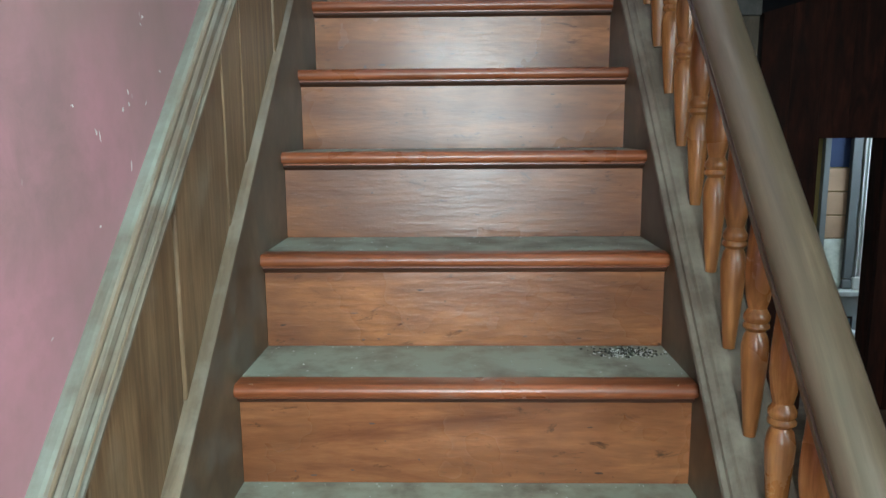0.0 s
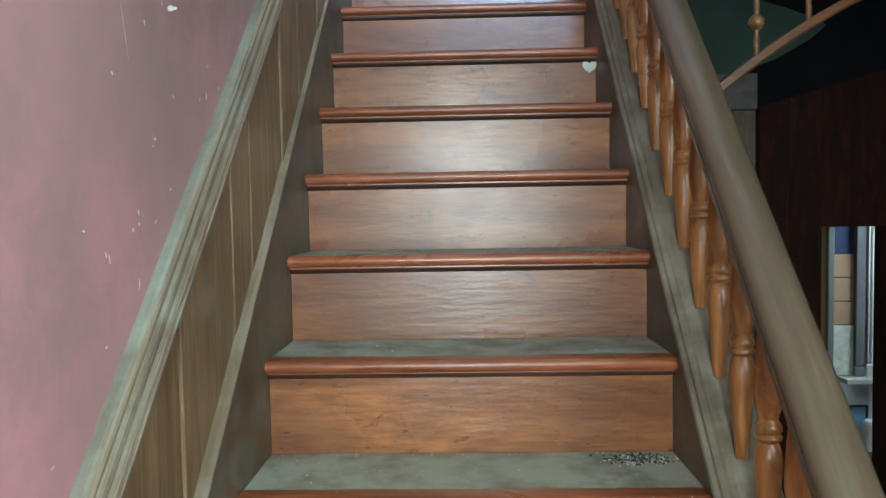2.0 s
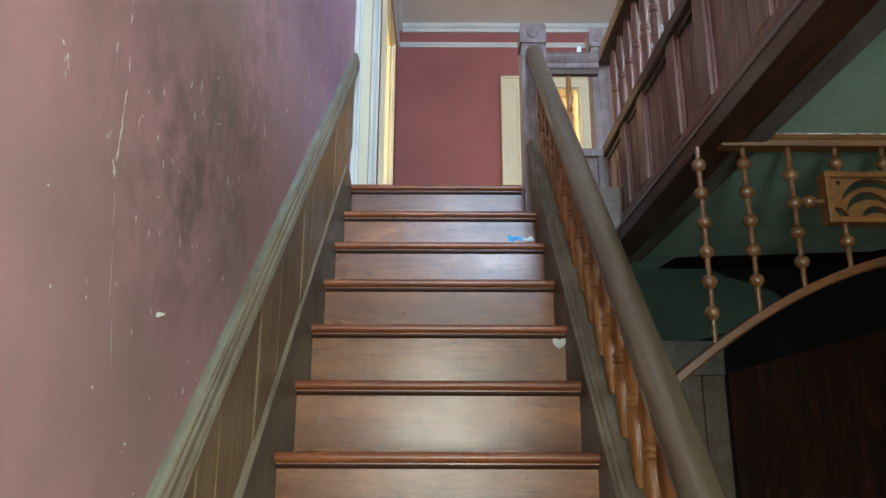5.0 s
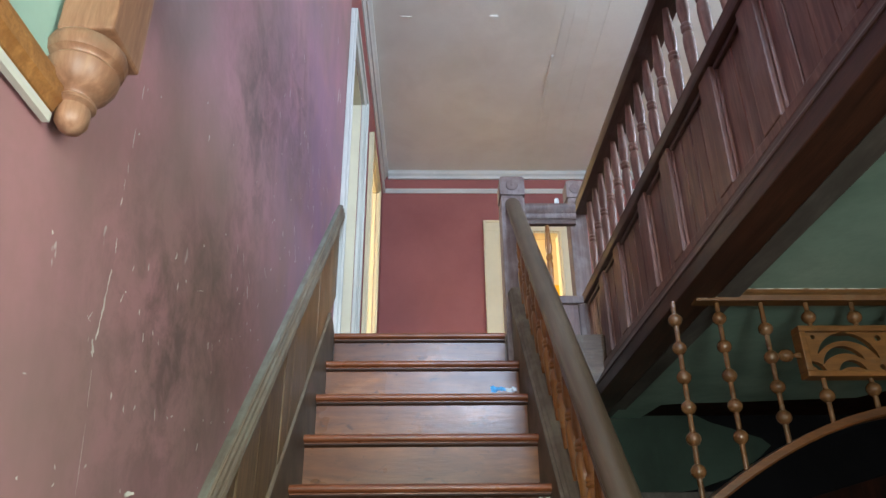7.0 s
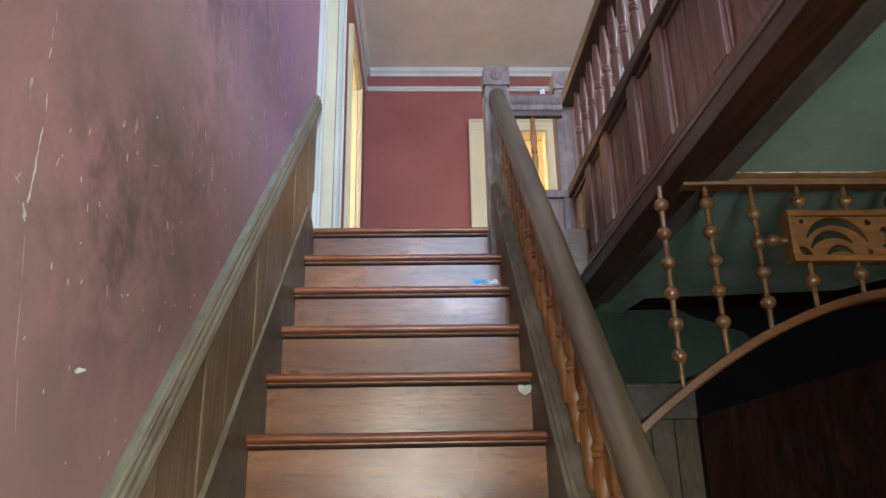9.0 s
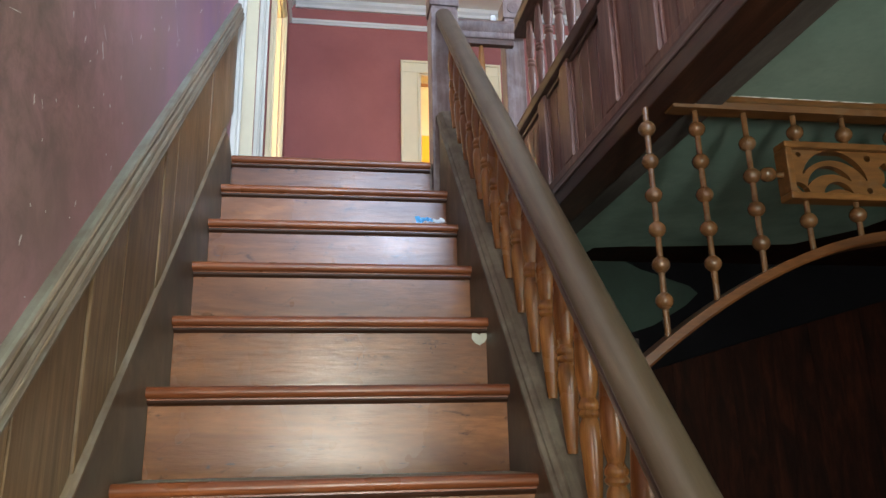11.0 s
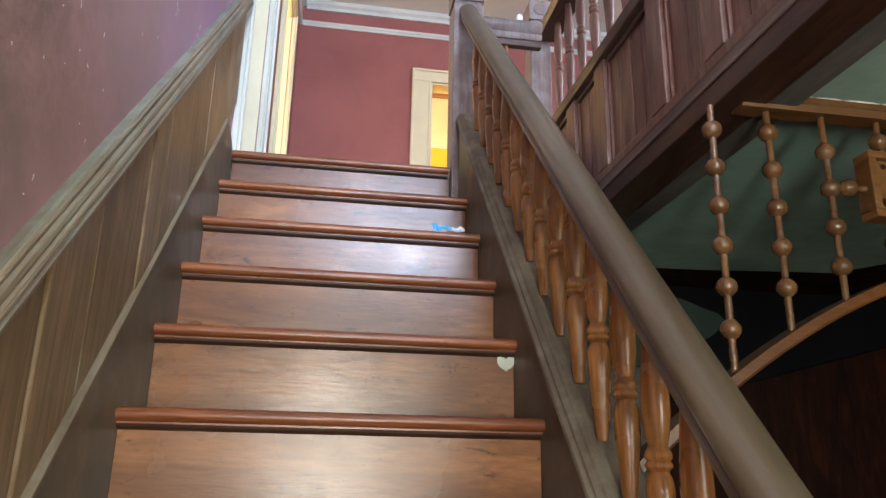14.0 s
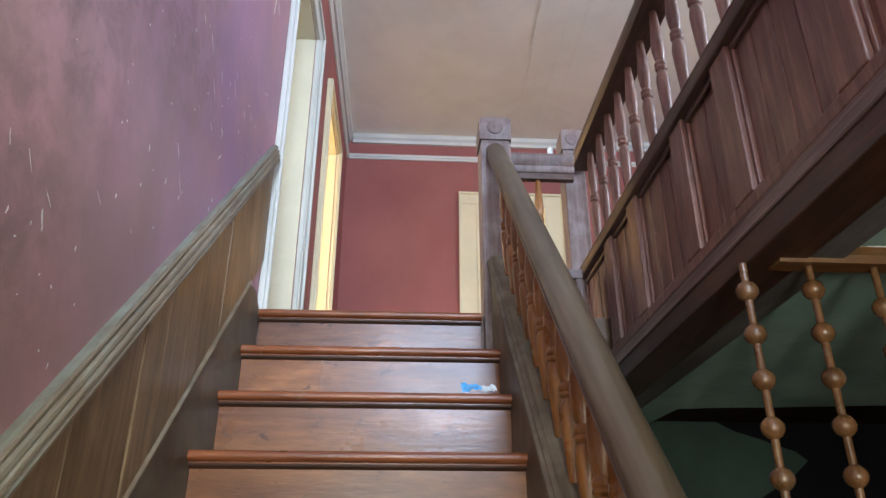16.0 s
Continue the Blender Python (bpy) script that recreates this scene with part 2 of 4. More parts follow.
M_ORANGE = paint("orange_yellow_dado", (0.75, 0.42, 0.03), 0.06, 0.6)
M_OCHRE = paint("dull_ochre_wall", (0.26, 0.19, 0.06), 0.1, 0.7)
M_BLUE = paint("bright_blue_wrapper", (0.10, 0.48, 0.85), 0.05, 0.35)
M_PAPER = paint("pale_scrap", (0.6, 0.62, 0.52), 0.15, 0.8, 20.0)
M_DEBRIS = paint("plaster_crumbs", (0.72, 0.71, 0.66), 0.2, 0.85, 30.0)
M_FLAKE = paint("curled_paint", (0.40, 0.38, 0.34), 0.15, 0.85, 20.0)
M_LEAF = paint("dry_dark_bits", (0.06, 0.06, 0.045), 0.2, 0.8, 30.0)
M_IRON = paint("black_iron", (0.03, 0.03, 0.032), 0.1, 0.4)
M_SKYBLUE = paint("pale_blue_print", (0.25, 0.42, 0.62), 0.1, 0.4)
M_GREYPAINT = paint("grey_green_paint", (0.17, 0.18, 0.17), 0.1, 0.5)
M_NAVY = paint("navy_blind", (0.03, 0.05, 0.12), 0.1, 0.7)
M_TAN = paint("tan_clapboard", (0.42, 0.27, 0.16), 0.15, 0.7)
M_LINEN = paint("white_linen", (0.75, 0.8, 0.8), 0.05, 0.8)

# ---- building helpers ----


def part(name, bm, mat, parent=None, label="", smooth=False):
    """A bmesh as one mesh object, under a thing or a part."""
    me = bpy.data.meshes.new(name)
    bmesh.ops.recalc_face_normals(bm, faces=bm.faces)
    if smooth:
        for f in bm.faces:
            f.smooth = True
    bm.to_mesh(me)
    bm.free()
    me.materials.append(mat)
    if smooth:
        me.set_sharp_from_angle(angle=radians(38))
    ob = new(name, me)
    ob.parent = parent
    if label:
        ob["label"] = label
    return ob


def thing(name, label, category, group="", kind="", at=(0, 0, 0)):
    ob = new(name)
    ob.location = at
    ob.empty_display_size = 0.05
    return tagged(ob, label, category, group, kind)


def add_box(bm, lo, hi, bevel=0.0):
    made = bmesh.ops.create_cube(bm, size=1.0)["verts"]
    c = [(a + b) / 2 for a, b in zip(lo, hi)]
    s = [b - a for a, b in zip(lo, hi)]
    for v in made:
        v.co = Vector([c[k] + v.co[k] * s[k] for k in range(3)])
    if bevel:
        edges = list({e for v in made for e in v.link_edges})
        bmesh.ops.bevel(bm, geom=edges, offset=bevel, segments=2, affect="EDGES", profile=0.5)
    return bm


def box(lo, hi, bevel=0.0):
    return add_box(bmesh.new(), lo, hi, bevel)


def sweep(section, ends, closed=True, bm=None):
    """A prism: the outline section(point) -> 3D at each of the given stations."""
    bm = bm or bmesh.new()
    rings = [[bm.verts.new(p) for p in st] for st in ends]
    k = len(rings[0])
    for a, b in zip(rings, rings[1:]):
        for i in range(k):
            bm.faces.new((a[i], a[(i + 1) % k], b[(i + 1) % k], b[i]))
    bm.faces.new(rings[0])
    bm.faces.new(rings[-1][::-1])
    return bm


def along_x(outline, x0, x1, bm=None):
    return sweep(None, [[(x, y, z) for y, z in outline] for x in (x0, x1)], bm=bm)


def along_y(outline, y0, y1, slope=0.0, z0=0.0, bm=None, steps=1):
    """Outline of (x, z) swept along y; z rises by slope."""
    ys = [y0 + (y1 - y0) * k / steps for k in range(steps + 1)]
    return sweep(None, [[(x, y, z + z0 + slope * (y - y0)) for x, z in outline] for y in ys], bm=bm)


def lathe(profile, segments=14, bm=None, axis=None):
    """Turned work round z from (radius, z) pairs; axis maps a point to its place."""
    bm = bm or bmesh.new()
    place = axis or (lambda p: p)
    rings = []
    for r, z in profile:
        rings.append([bm.verts.new(place(Vector((r * math.cos(a), r * math.sin(a), z)))) for a in (2 * math.pi * k / segments for k in range(segments))])
    for a, b in zip(rings, rings[1:]):
        for i in range(segments):
            bm.faces.new((a[i], a[(i + 1) % segments], b[(i + 1) % segments], b[i]))
    bm.faces.new(rings[0][::-1])
    bm.faces.new(rings[-1])
    return bm


def slab(name, lo, hi, mat, label, category, kind="structure", bevel=0.0):
    return tagged(part(name, box(lo, hi, bevel), mat), label, category, kind=kind)


# ---- plan ----
RISE, RUN, W = 0.19, 0.2023, 0.788
Y0, Z0 = 0.4445, 0.76
SLOPE = RISE / RUN
LANDING = Z0 + 10 * RISE
WALL_X = -0.04
LAND_X = -0.013
BACK_Y = 5.35
CEIL = 5.27
LOW = 2.385


def line_z(y):
    """Height of the line through the nosings."""
    return Z0 + SLOPE * (y - Y0)


def skew(y):
    """The stair wall is not quite square to the flight: its shift along x."""
    return 0.014 * (y - 0.54)


def left_z(y):
    """The line of the dado rail, a little steeper than the flight."""
    return line_z(y) + 0.042 * (y - 0.4)


def right_z(y):
    """The same for the outer string, which runs a little steeper."""
    return line_z(y) + 0.085 * (y - 0.5)

# ---- structure ----


def wall(name, axis, p0, p1, a0, a1, z0, z1, holes, mat, label, parent=None):
    """A wall of thickness p0..p1 along the other axis a0..a1, with openings (a0, a1, z0, z1) through it."""
    bm = bmesh.new()
    cuts = sorted({a0, a1, *(c for h in holes for c in h[:2] if a0 < c < a1)})
    for s, e in zip(cuts, cuts[1:]):
        mid = (s + e) / 2
        spans, low = [], z0
        for h in sorted((h for h in holes if h[0] < mid < h[1]), key=lambda h: h[2]):
            if h[2] > low:
                spans.append((low, h[2]))
            low = max(low, h[3])
        if low < z1:
            spans.append((low, z1))
        for lo, hi in spans:
            if axis == "x":
                add_box(bm, (p0, s, lo), (p1, e, hi))
            else:
                add_box(bm, (s, p0, lo), (e, p1, hi))
    ob = part(name, bm, mat, parent)
    return ob if parent else tagged(ob, label, "wall", kind="structure")


SPLIT = 0.10
DOOR_A, DOOR_B = (2.527, 3.23, LANDING, 4.47), (3.85, 4.61, LANDING, 4.62)
wall("wall_left", "x", -0.16, WALL_X, SPLIT, 2.48, 0, CEIL, [], M_PINK, "stained mauve distemper wall with chips and cracks beside the stairs")
wall("wall_left_hall", "x", -0.16, WALL_X, -3.4, SPLIT, 0, 2.10, [], M_PINK, "mauve distemper wall of the hall")
wall("wall_left_frieze", "x", -0.16, WALL_X, -3.4, SPLIT, 2.10, LANDING, [], M_TEAL, "pale teal frieze above the picture rail")
wall("wall_left_upper", "x", -0.16, WALL_X, -3.4, SPLIT, LANDING, CEIL, [], M_PINK, "mauve wall of the upper hall")
for nm in ("wall_left", "wall_left_hall", "wall_left_frieze", "wall_left_upper"):
    for v in bpy.data.objects[nm].data.vertices:
        v.co.x += skew(v.co.y)
wall("wall_left_landing", "x", -0.16, LAND_X, 2.48, BACK_Y, 0, CEIL, [DOOR_A, DOOR_B], M_RED, "brick red wall with two doorways on the landing")
DOOR_C = (1.075, 1.61, LANDING, 4.64)
wall("wall_back", "y", BACK_Y, BACK_Y + 0.14, -0.16, 4.1, LANDING, CEIL, [DOOR_C], M_RED, "brick red end wall of the landing")
wall("wall_front", "y", -1.9, -1.76, WALL_X, 4.0, 0, LOW, [(0.24, 0.62, 0.86, 2.26), (1.98, 2.62, 0.88, 2.12)], M_PINK, "front wall with the openings of the entrance and a window")
# Unseen wall, added to keep the front light off the side room.
wall("wall_hall_right", "x", 1.32, 1.42, -1.76, -0.45, 0, LOW, [(-1.36, -0.56, 1.42, 2.26)], M_PINK, "unseen side wall added to screen the front light")
wall("wall_upper_front", "y", -3.4, -3.26, -0.16, 4.1, LOW, CEIL, [(0.65, 1.45, 3.2, 4.8)], M_PINK, "upper front wall with a window")
wall("wall_right", "x", 4.0, 4.12, -3.26, BACK_Y, 0, CEIL, [(0.38, 1.42, 3.62, 4.88)], M_PINK, "plain far wall of the hall")
slab("floor", (-0.16, -3.4, -0.1), (4.12, 6.2, 0.0), M_FLOOR, "worn wooden floor of the hall", "floor")
slab("floor_upper_front", (WALL_X, -3.26, LOW + 0.012), (4.0, 0.06, LANDING), M_FLOOR, "wooden floor of the upper hall", "floor")
slab("floor_gallery", (1.24, 0.06, LOW + 0.017), (4.0, 2.50, LANDING - 0.004), M_FLOOR, "wooden floor of the gallery", "floor")
bm = bmesh.new()
add_box(bm, (WALL_X, 2.53, LOW + 0.012), (0.757, BACK_Y, LANDING - 0.001))
add_box(bm, (0.757, 2.50, LOW + 0.017), (4.0, BACK_Y, LANDING - 0.001))
tagged(part("floor_landing", bm, M_FLOOR), "wooden floor of the landing", "floor", kind="structure")
slab("ceiling_front", (WALL_X, -3.26, LOW), (4.0, 0.06, LOW + 0.012), M_GREEN, "green painted ceiling of the hall", "ceiling")
bm = bmesh.new()
rim = [(1.306, 0.06), (4.0, 0.06), (4.0, 1.5), (2.9, 1.75), (2.50, 2.06), (2.46, 2.34), (2.32, 2.57), (2.05, 2.605), (1.82, 2.64), (1.62, 2.655), (1.48, 2.685), (1.45, 2.95), (1.306, 2.95)]
sweep(None, [[(x, y, z) for x, y in rim] for z in (LOW, LOW + 0.0115)], bm=bm)
tagged(part("ceiling_side", bm, M_GREEN), "green distemper ceiling under the gallery, with a ragged edge towards the wall", "ceiling", kind="structure")
slab("ceiling_side_laths", (1.306, 1.3, LOW + 0.0118), (4.0, 2.95, LOW + 0.016), M_MAHOGANY, "dark red boards beyond the ragged edge of the green ceiling", "ceiling")
slab("ceiling_under_landing", (0.868, 2.655, LOW), (1.305, 2.95, LOW + 0.012), M_SOFFIT, "dark boarded underside of the landing", "ceiling")

# upper ceiling: sheets with lapped seams
bm = box((-0.16, -3.4, CEIL), (4.12, 6.0, CEIL + 0.1))
for x in (1.36, 1.43, 1.54, 1.66):
    add_box(bm, (x, 2.2, CEIL - 0.0018), (x + 0.010, BACK_Y, CEIL + 0.004))
add_box(bm, (0.84, 3.27, CEIL - 0.006), (0.9, 3.31, CEIL + 0.004))
add_box(bm, (0.22, 3.28, CEIL - 0.004), (0.3, 3.295, CEIL + 0.004))
add_box(bm, (1.335, 3.68, CEIL - 0.008), (1.35, 4.15, CEIL + 0.004))
tagged(part("ceiling_upper", bm, M_CEILING), "off-white boarded ceiling with faint seams", "ceiling", kind="structure")


def moulding(y0, y1, z, h, d, name, label):
    """White moulding on the landing's walls: along the left wall and the end wall."""
    ob = thing(name, label, "moulding", kind="structure")
    o = [(0, 0), (d * 0.45, 0), (d * 0.6, h * 0.3), (d, h * 0.55), (d, h), (0, h)]
    part("side_length", along_y([(LAND_X + a, z + b) for a, b in o], y0, y1), M_WHITE, ob)
    part("end_length", along_x([(BACK_Y - a, z + b) for a, b in o], LAND_X + d, 4.0), M_WHITE, ob)


moulding(2.5, BACK_Y, CEIL - 0.075, 0.075, 0.045, "cornice", "white painted cornice under the ceiling")
moulding(2.5, BACK_Y, 5.045, 0.04, 0.022, "picture_rail", "narrow white picture rail on the red wall")


def casing(name, opening, axis, face, out, mats, label, depth, w=0.105, near=None):
    """A door casing round an opening: two jamb boards with a rounded back band, a head, and the lining of the reveal."""
    ob = thing(name, label, "door frame", kind="structure")
    a0, a1, z0, z1 = opening
    th, hw = 0.022, min(w, 0.105)
    near = near or w

    def put(nm, alo, ahi, plo, phi, lo, hi, mat, bev=0.004):
        p0, p1 = sorted((face + out * plo, face + out * phi))
        if axis == "x":
            part(nm, box((p0, alo, lo), (p1, ahi, hi), bev), mat, ob)
        else:
            part(nm, box((alo, p0, lo), (ahi, p1, hi), bev), mat, ob)

    for s, lo, hi in ((-1, a0 - near, a0), (1, a1, a1 + w)):
        put("jamb_casing", lo, hi, 0, th, z0, z1, mats[0])
        edge = lo if s < 0 else hi - 0.02
        put("back_band", edge, edge + 0.02, th, th + 0.014, z0, z1 + hw, mats[0])
        bead = hi - 0.022 if s < 0 else lo + 0.006
        put("bead", bead, bead + 0.016, th, th + 0.008, z0, z1, mats[0])
    put("head_casing", a0 - near, a1 + w, 0, th, z1, z1 + hw, mats[0])
    put("head_band", a0 - near + 0.02, a1 + w - 0.02, th, th + 0.014, z1 + hw - 0.02, z1 + hw, mats[0])
    put("lining", a0, a0 + 0.012, -depth, -0.002, z0, z1, mats[1], 0)
    put("lining", a1 - 0.012, a1, -depth, -0.002, z0, z1, mats[1], 0)
    put("head_lining", a0 + 0.012, a1 - 0.012, -depth, -0.002, z1 - 0.012, z1, mats[1], 0)
    return ob


casing("door_1", DOOR_A, "x", LAND_X, 1, (M_WHITE, M_IVORY), "open doorway with white painted casing at the stair head", 0.2, 0.125, 0.045)
for z in (3.02, 3.16):
    part("hinge", box((LAND_X + 0.0225, DOOR_A[0] - 0.016, z), (LAND_X + 0.0255, DOOR_A[0] - 0.002, z + 0.07), 0.001), M_IRON, bpy.data.objects["door_1"], "black iron hinge leaf")
casing("door_2", DOOR_B, "x", LAND_X, 1, (M_CREAM, M_CREAM), "open doorway with cream painted casing", 0.2, 0.045)
casing("door_3", DOOR_C, "y", BACK_Y, -1, (M_CREAM, M_CREAM), "open doorway with cream casing in the red wall", 0.14, 0.16)

# rooms beyond the landing's doorways
for nm, y0, y1, mat, win in (("left_room", 1.9, 3.70, M_WHITE, (2.5, 3.5, 3.5, 4.9)), ("left_back_room", 3.82, 6.0, M_CREAM, (4.5, 5.3, 3.5, 4.9))):
    wall("wall_" + nm + "_window", "x", -3.12, -3.0, y0, y1, LANDING, CEIL, [win], mat, "painted wall of the room with a window")
    wall("wall_" + nm + "_near", "y", y0 - 0.1, y0, -3.0, -0.16, LANDING, CEIL, [], mat, "painted wall of the room")
    wall("wall_" + nm + "_far", "y", y1, y1 + 0.02, -3.0, -0.16, LANDING, CEIL, [], mat, "painted wall of the room")
    slab("floor_" + nm, (-3.12, y0, LANDING - 0.1), (-0.16, y1, LANDING), M_FLOOR, "wooden floor of the room", "floor")
    slab("ceiling_" + nm, (-3.12, y0, CEIL), (-0.16, y1, CEIL + 0.1), M_CEILING, "pale ceiling of the room", "ceiling")
wall("wall_yellow_room_far", "y", 6.55, 6.65, -0.3, 2.1, 4.62, CEIL, [], M_CREAM, "pale cream upper wall of the room")
wall("wall_yellow_room_dado", "y", 6.55, 6.65, -0.3, 2.1, LANDING, 4.62, [], M_ORANGE, "bright orange-yellow wall of the room")
wall("wall_yellow_room_side", "x", -0.3, -0.2, BACK_Y + 0.14, 6.55, LANDING, CEIL, [(5.7, 6.4, 3.4, 4.8)], M_CREAM, "cream wall with a window")
wall("wall_yellow_room_right", "x", 2.0, 2.1, BACK_Y + 0.14, 6.55, LANDING, CEIL, [], M_YELLOW, "warm yellow wall")
slab("trim_yellow_room_rail", (-0.2, 6.53, 5.16), (2.0, 6.55, 5.21), M_BEAM, "orange varnished rail under the ceiling of the room", "trim", bevel=0.003)
slab("floor_yellow_room", (-0.3, BACK_Y + 0.14, LANDING - 0.1), (2.1, 6.65, LANDING), M_FLOOR, "wooden floor of the room", "floor")
slab("ceiling_yellow_room", (-0.3, 6.0, CEIL), (2.1, 6.65, CEIL + 0.1), M_CEILING, "pale ceiling of the room", "ceiling")

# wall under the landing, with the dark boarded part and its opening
# This wall's darkness is shade put into its colour.
wall("wall_under_landing", "y", 2.962, 3.07, 0.868, 4.0, 1.87, LANDING - 0.01, [], M_SHADE_BLACK, "wall under the landing, coloured near black for its deep shade")
# Outline follows where the green sinks into shade.
green_edge = [(0.868, 2.03), (1.56, 2.03), (1.68, 2.05), (1.84, 2.10), (2.0, 2.19), (2.07, 2.25), (2.03, 2.285), (1.95, 2.31), (1.90, 2.33), (1.80, 2.36), (1.72, 2.40), (1.60, 2.42), (1.50, 2.44), (0.868, 2.44)]
tagged(part("wall_under_landing_skin", sweep(None, [[(x, y, z) for x, z in green_edge] for y in (2.95, 2.9615)]), M_GREEN_SHADED), "green distemper on the wall under the landing, darkened for shade", "wall", kind="structure")
slab("trim_frieze", (0.868, 2.925, 1.87), (1.75, 2.95, 2.035), M_SOFFIT, "grey painted frieze board", "trim", bevel=0.004)
boards = thing("wainscot_under_landing", "brown vertical boards under the grey frieze", "wainscot", kind="structure")
for k in range(8):
    x = 0.87 + k * 0.11
    part("board", box((x, 2.94, 0), (x + 0.107, 3.0, 1.869), 0.003), M_STRING, boards)
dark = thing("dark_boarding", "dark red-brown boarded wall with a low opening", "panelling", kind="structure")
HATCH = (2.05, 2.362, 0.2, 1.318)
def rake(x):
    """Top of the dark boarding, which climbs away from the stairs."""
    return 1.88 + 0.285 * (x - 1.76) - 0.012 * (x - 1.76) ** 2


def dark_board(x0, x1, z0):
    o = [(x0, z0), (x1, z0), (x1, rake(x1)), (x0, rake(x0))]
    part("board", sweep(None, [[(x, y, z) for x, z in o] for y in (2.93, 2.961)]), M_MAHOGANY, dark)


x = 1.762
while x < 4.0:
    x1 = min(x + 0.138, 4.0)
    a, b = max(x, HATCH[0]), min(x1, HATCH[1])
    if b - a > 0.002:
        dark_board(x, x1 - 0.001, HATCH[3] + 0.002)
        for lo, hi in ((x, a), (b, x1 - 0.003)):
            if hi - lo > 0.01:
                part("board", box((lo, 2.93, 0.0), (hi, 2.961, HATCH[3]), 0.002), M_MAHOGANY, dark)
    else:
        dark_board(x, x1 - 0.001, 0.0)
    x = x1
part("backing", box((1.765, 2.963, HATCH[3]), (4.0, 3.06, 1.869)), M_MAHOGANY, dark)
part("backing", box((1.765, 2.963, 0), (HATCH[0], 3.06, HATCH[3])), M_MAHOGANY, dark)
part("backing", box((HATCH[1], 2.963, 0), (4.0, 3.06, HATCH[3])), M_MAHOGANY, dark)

# alcove seen through the opening
slab("wall_alcove", (1.9, 3.92, 0), (3.6, 4.0, 2.2), M_OCHRE, "ochre wall of the room behind the opening", "wall")
slab("wall_alcove_side", (3.52, 3.07, 0), (3.6, 3.92, 2.2), M_WHITE, "white wall of the room behind", "wall")
slab("ceiling_alcove", (1.9, 3.07, 2.2), (3.6, 4.0, 2.25), M_WHITE, "white ceiling of the room behind", "ceiling")
win = thing("window_1", "window with navy blind and clapboards outside", "window", kind="structure", at=(0, 0, 0))
part("frame", box((2.545, 3.88, 0.40), (2.581, 3.92, 1.6), 0.004), M_GREYPAINT, win)
part("blind", box((2.581, 3.905, 1.13), (2.705, 3.915, 1.6)), M_NAVY, win)
part("net_curtain", box((2.581, 3.890, 0.40), (2.705, 3.905, 0.70), 0.004), M_PAPER, win, "pale net curtain across the foot of the window")
for k in range(2, 5):
    part("clapboard", box((2.581, 3.895, 0.42 + k * 0.142), (2.705, 3.915, 0.555 + k * 0.142), 0.004), M_TAN, win)
part("shutter", box((2.705, 3.87, 0.46), (2.761, 3.92, 1.6), 0.004), M_GREYPAINT, win)
part("shutter_foot", box((2.690, 3.855, 0.396), (2.757, 3.87, 0.46), 0.012), M_GREYPAINT, win)
part("sill", box((2.62, 3.80, 0.36), (3.2, 3.92, 0.395), 0.006), M_WHITE, win)
pil = thing("fluted_pilaster", "white fluted pilaster on a plinth", "pilaster", kind="structure")
bm = box((2.762, 3.875, 0.47), (2.90, 3.92, 1.7))
for k in range(6):
    add_box(bm, (2.769 + k * 0.022, 3.862, 0.47), (2.781 + k * 0.022, 3.876, 1.7), 0.004)
part("shaft", bm, M_WHITE, pil)
part("plinth", box((2.752, 3.85, 0.395), (2.91, 3.92, 0.47), 0.008), M_WHITE, pil)
slab("trim_alcove_dado", (2.40, 3.89, 0.0), (3.3, 3.92, 0.36), M_LINEN, "pale blue-white panel under the window", "trim", bevel=0.003)

pic = thing("picture_frame", "small black picture frame leaning on the pale panel", "picture")
bm = bmesh.new()
for lo, hi in (((2.672, 3.868, 0.0), (2.684, 3.882, 0.222)), ((2.770, 3.868, 0.0), (2.782, 3.882, 0.222)), ((2.684, 3.868, 0.0), (2.770, 3.882, 0.012)), ((2.684, 3.868, 0.210), (2.770, 3.882, 0.222))):
    add_box(bm, lo, hi, 0.002)
part("frame", bm, M_IRON, pic)
part("picture", box((2.684, 3.874, 0.012), (2.770, 3.880, 0.210)), M_SKYBLUE, pic, "pale blue picture")
cl = bmesh.new()
bmesh.ops.create_grid(cl, x_segments=26, y_segments=14, size=0.5)
for v in cl.verts:
    u, w2 = v.co.x, v.co.y
    edge = max(0.0, 1 - (2 * u) ** 4) * max(0.0, 1 - (2 * w2) ** 4)
    fold = noise.noise(Vector((u * 5, w2 * 5, 2.1)))
    v.co = Vector((2.80 + u * 0.26 + 0.01 * fold, 3.77 + w2 * 0.18, 0.002 + edge * (0.135 + 0.05 * fold - 0.1 * u)))
tagged(part("crumpled_cloth", cl, M_LINEN, None, "", True), "crumpled white cloth heaped on the floor", "cloth")

# ---- staircase ----
stairs = thing("staircase", "narrow wooden staircase with red nosings and dusty treads", "staircase")
NOSE = [(0.012 - 0.0125 * math.sin(radians(a)), -0.0125 + 0.0125 * math.cos(radians(a))) for a in range(0, 181, 20)] + [(0.017, -0.0255), (0.017, -0.029), (0.0455, -0.029), (0.0455, 0.0)]
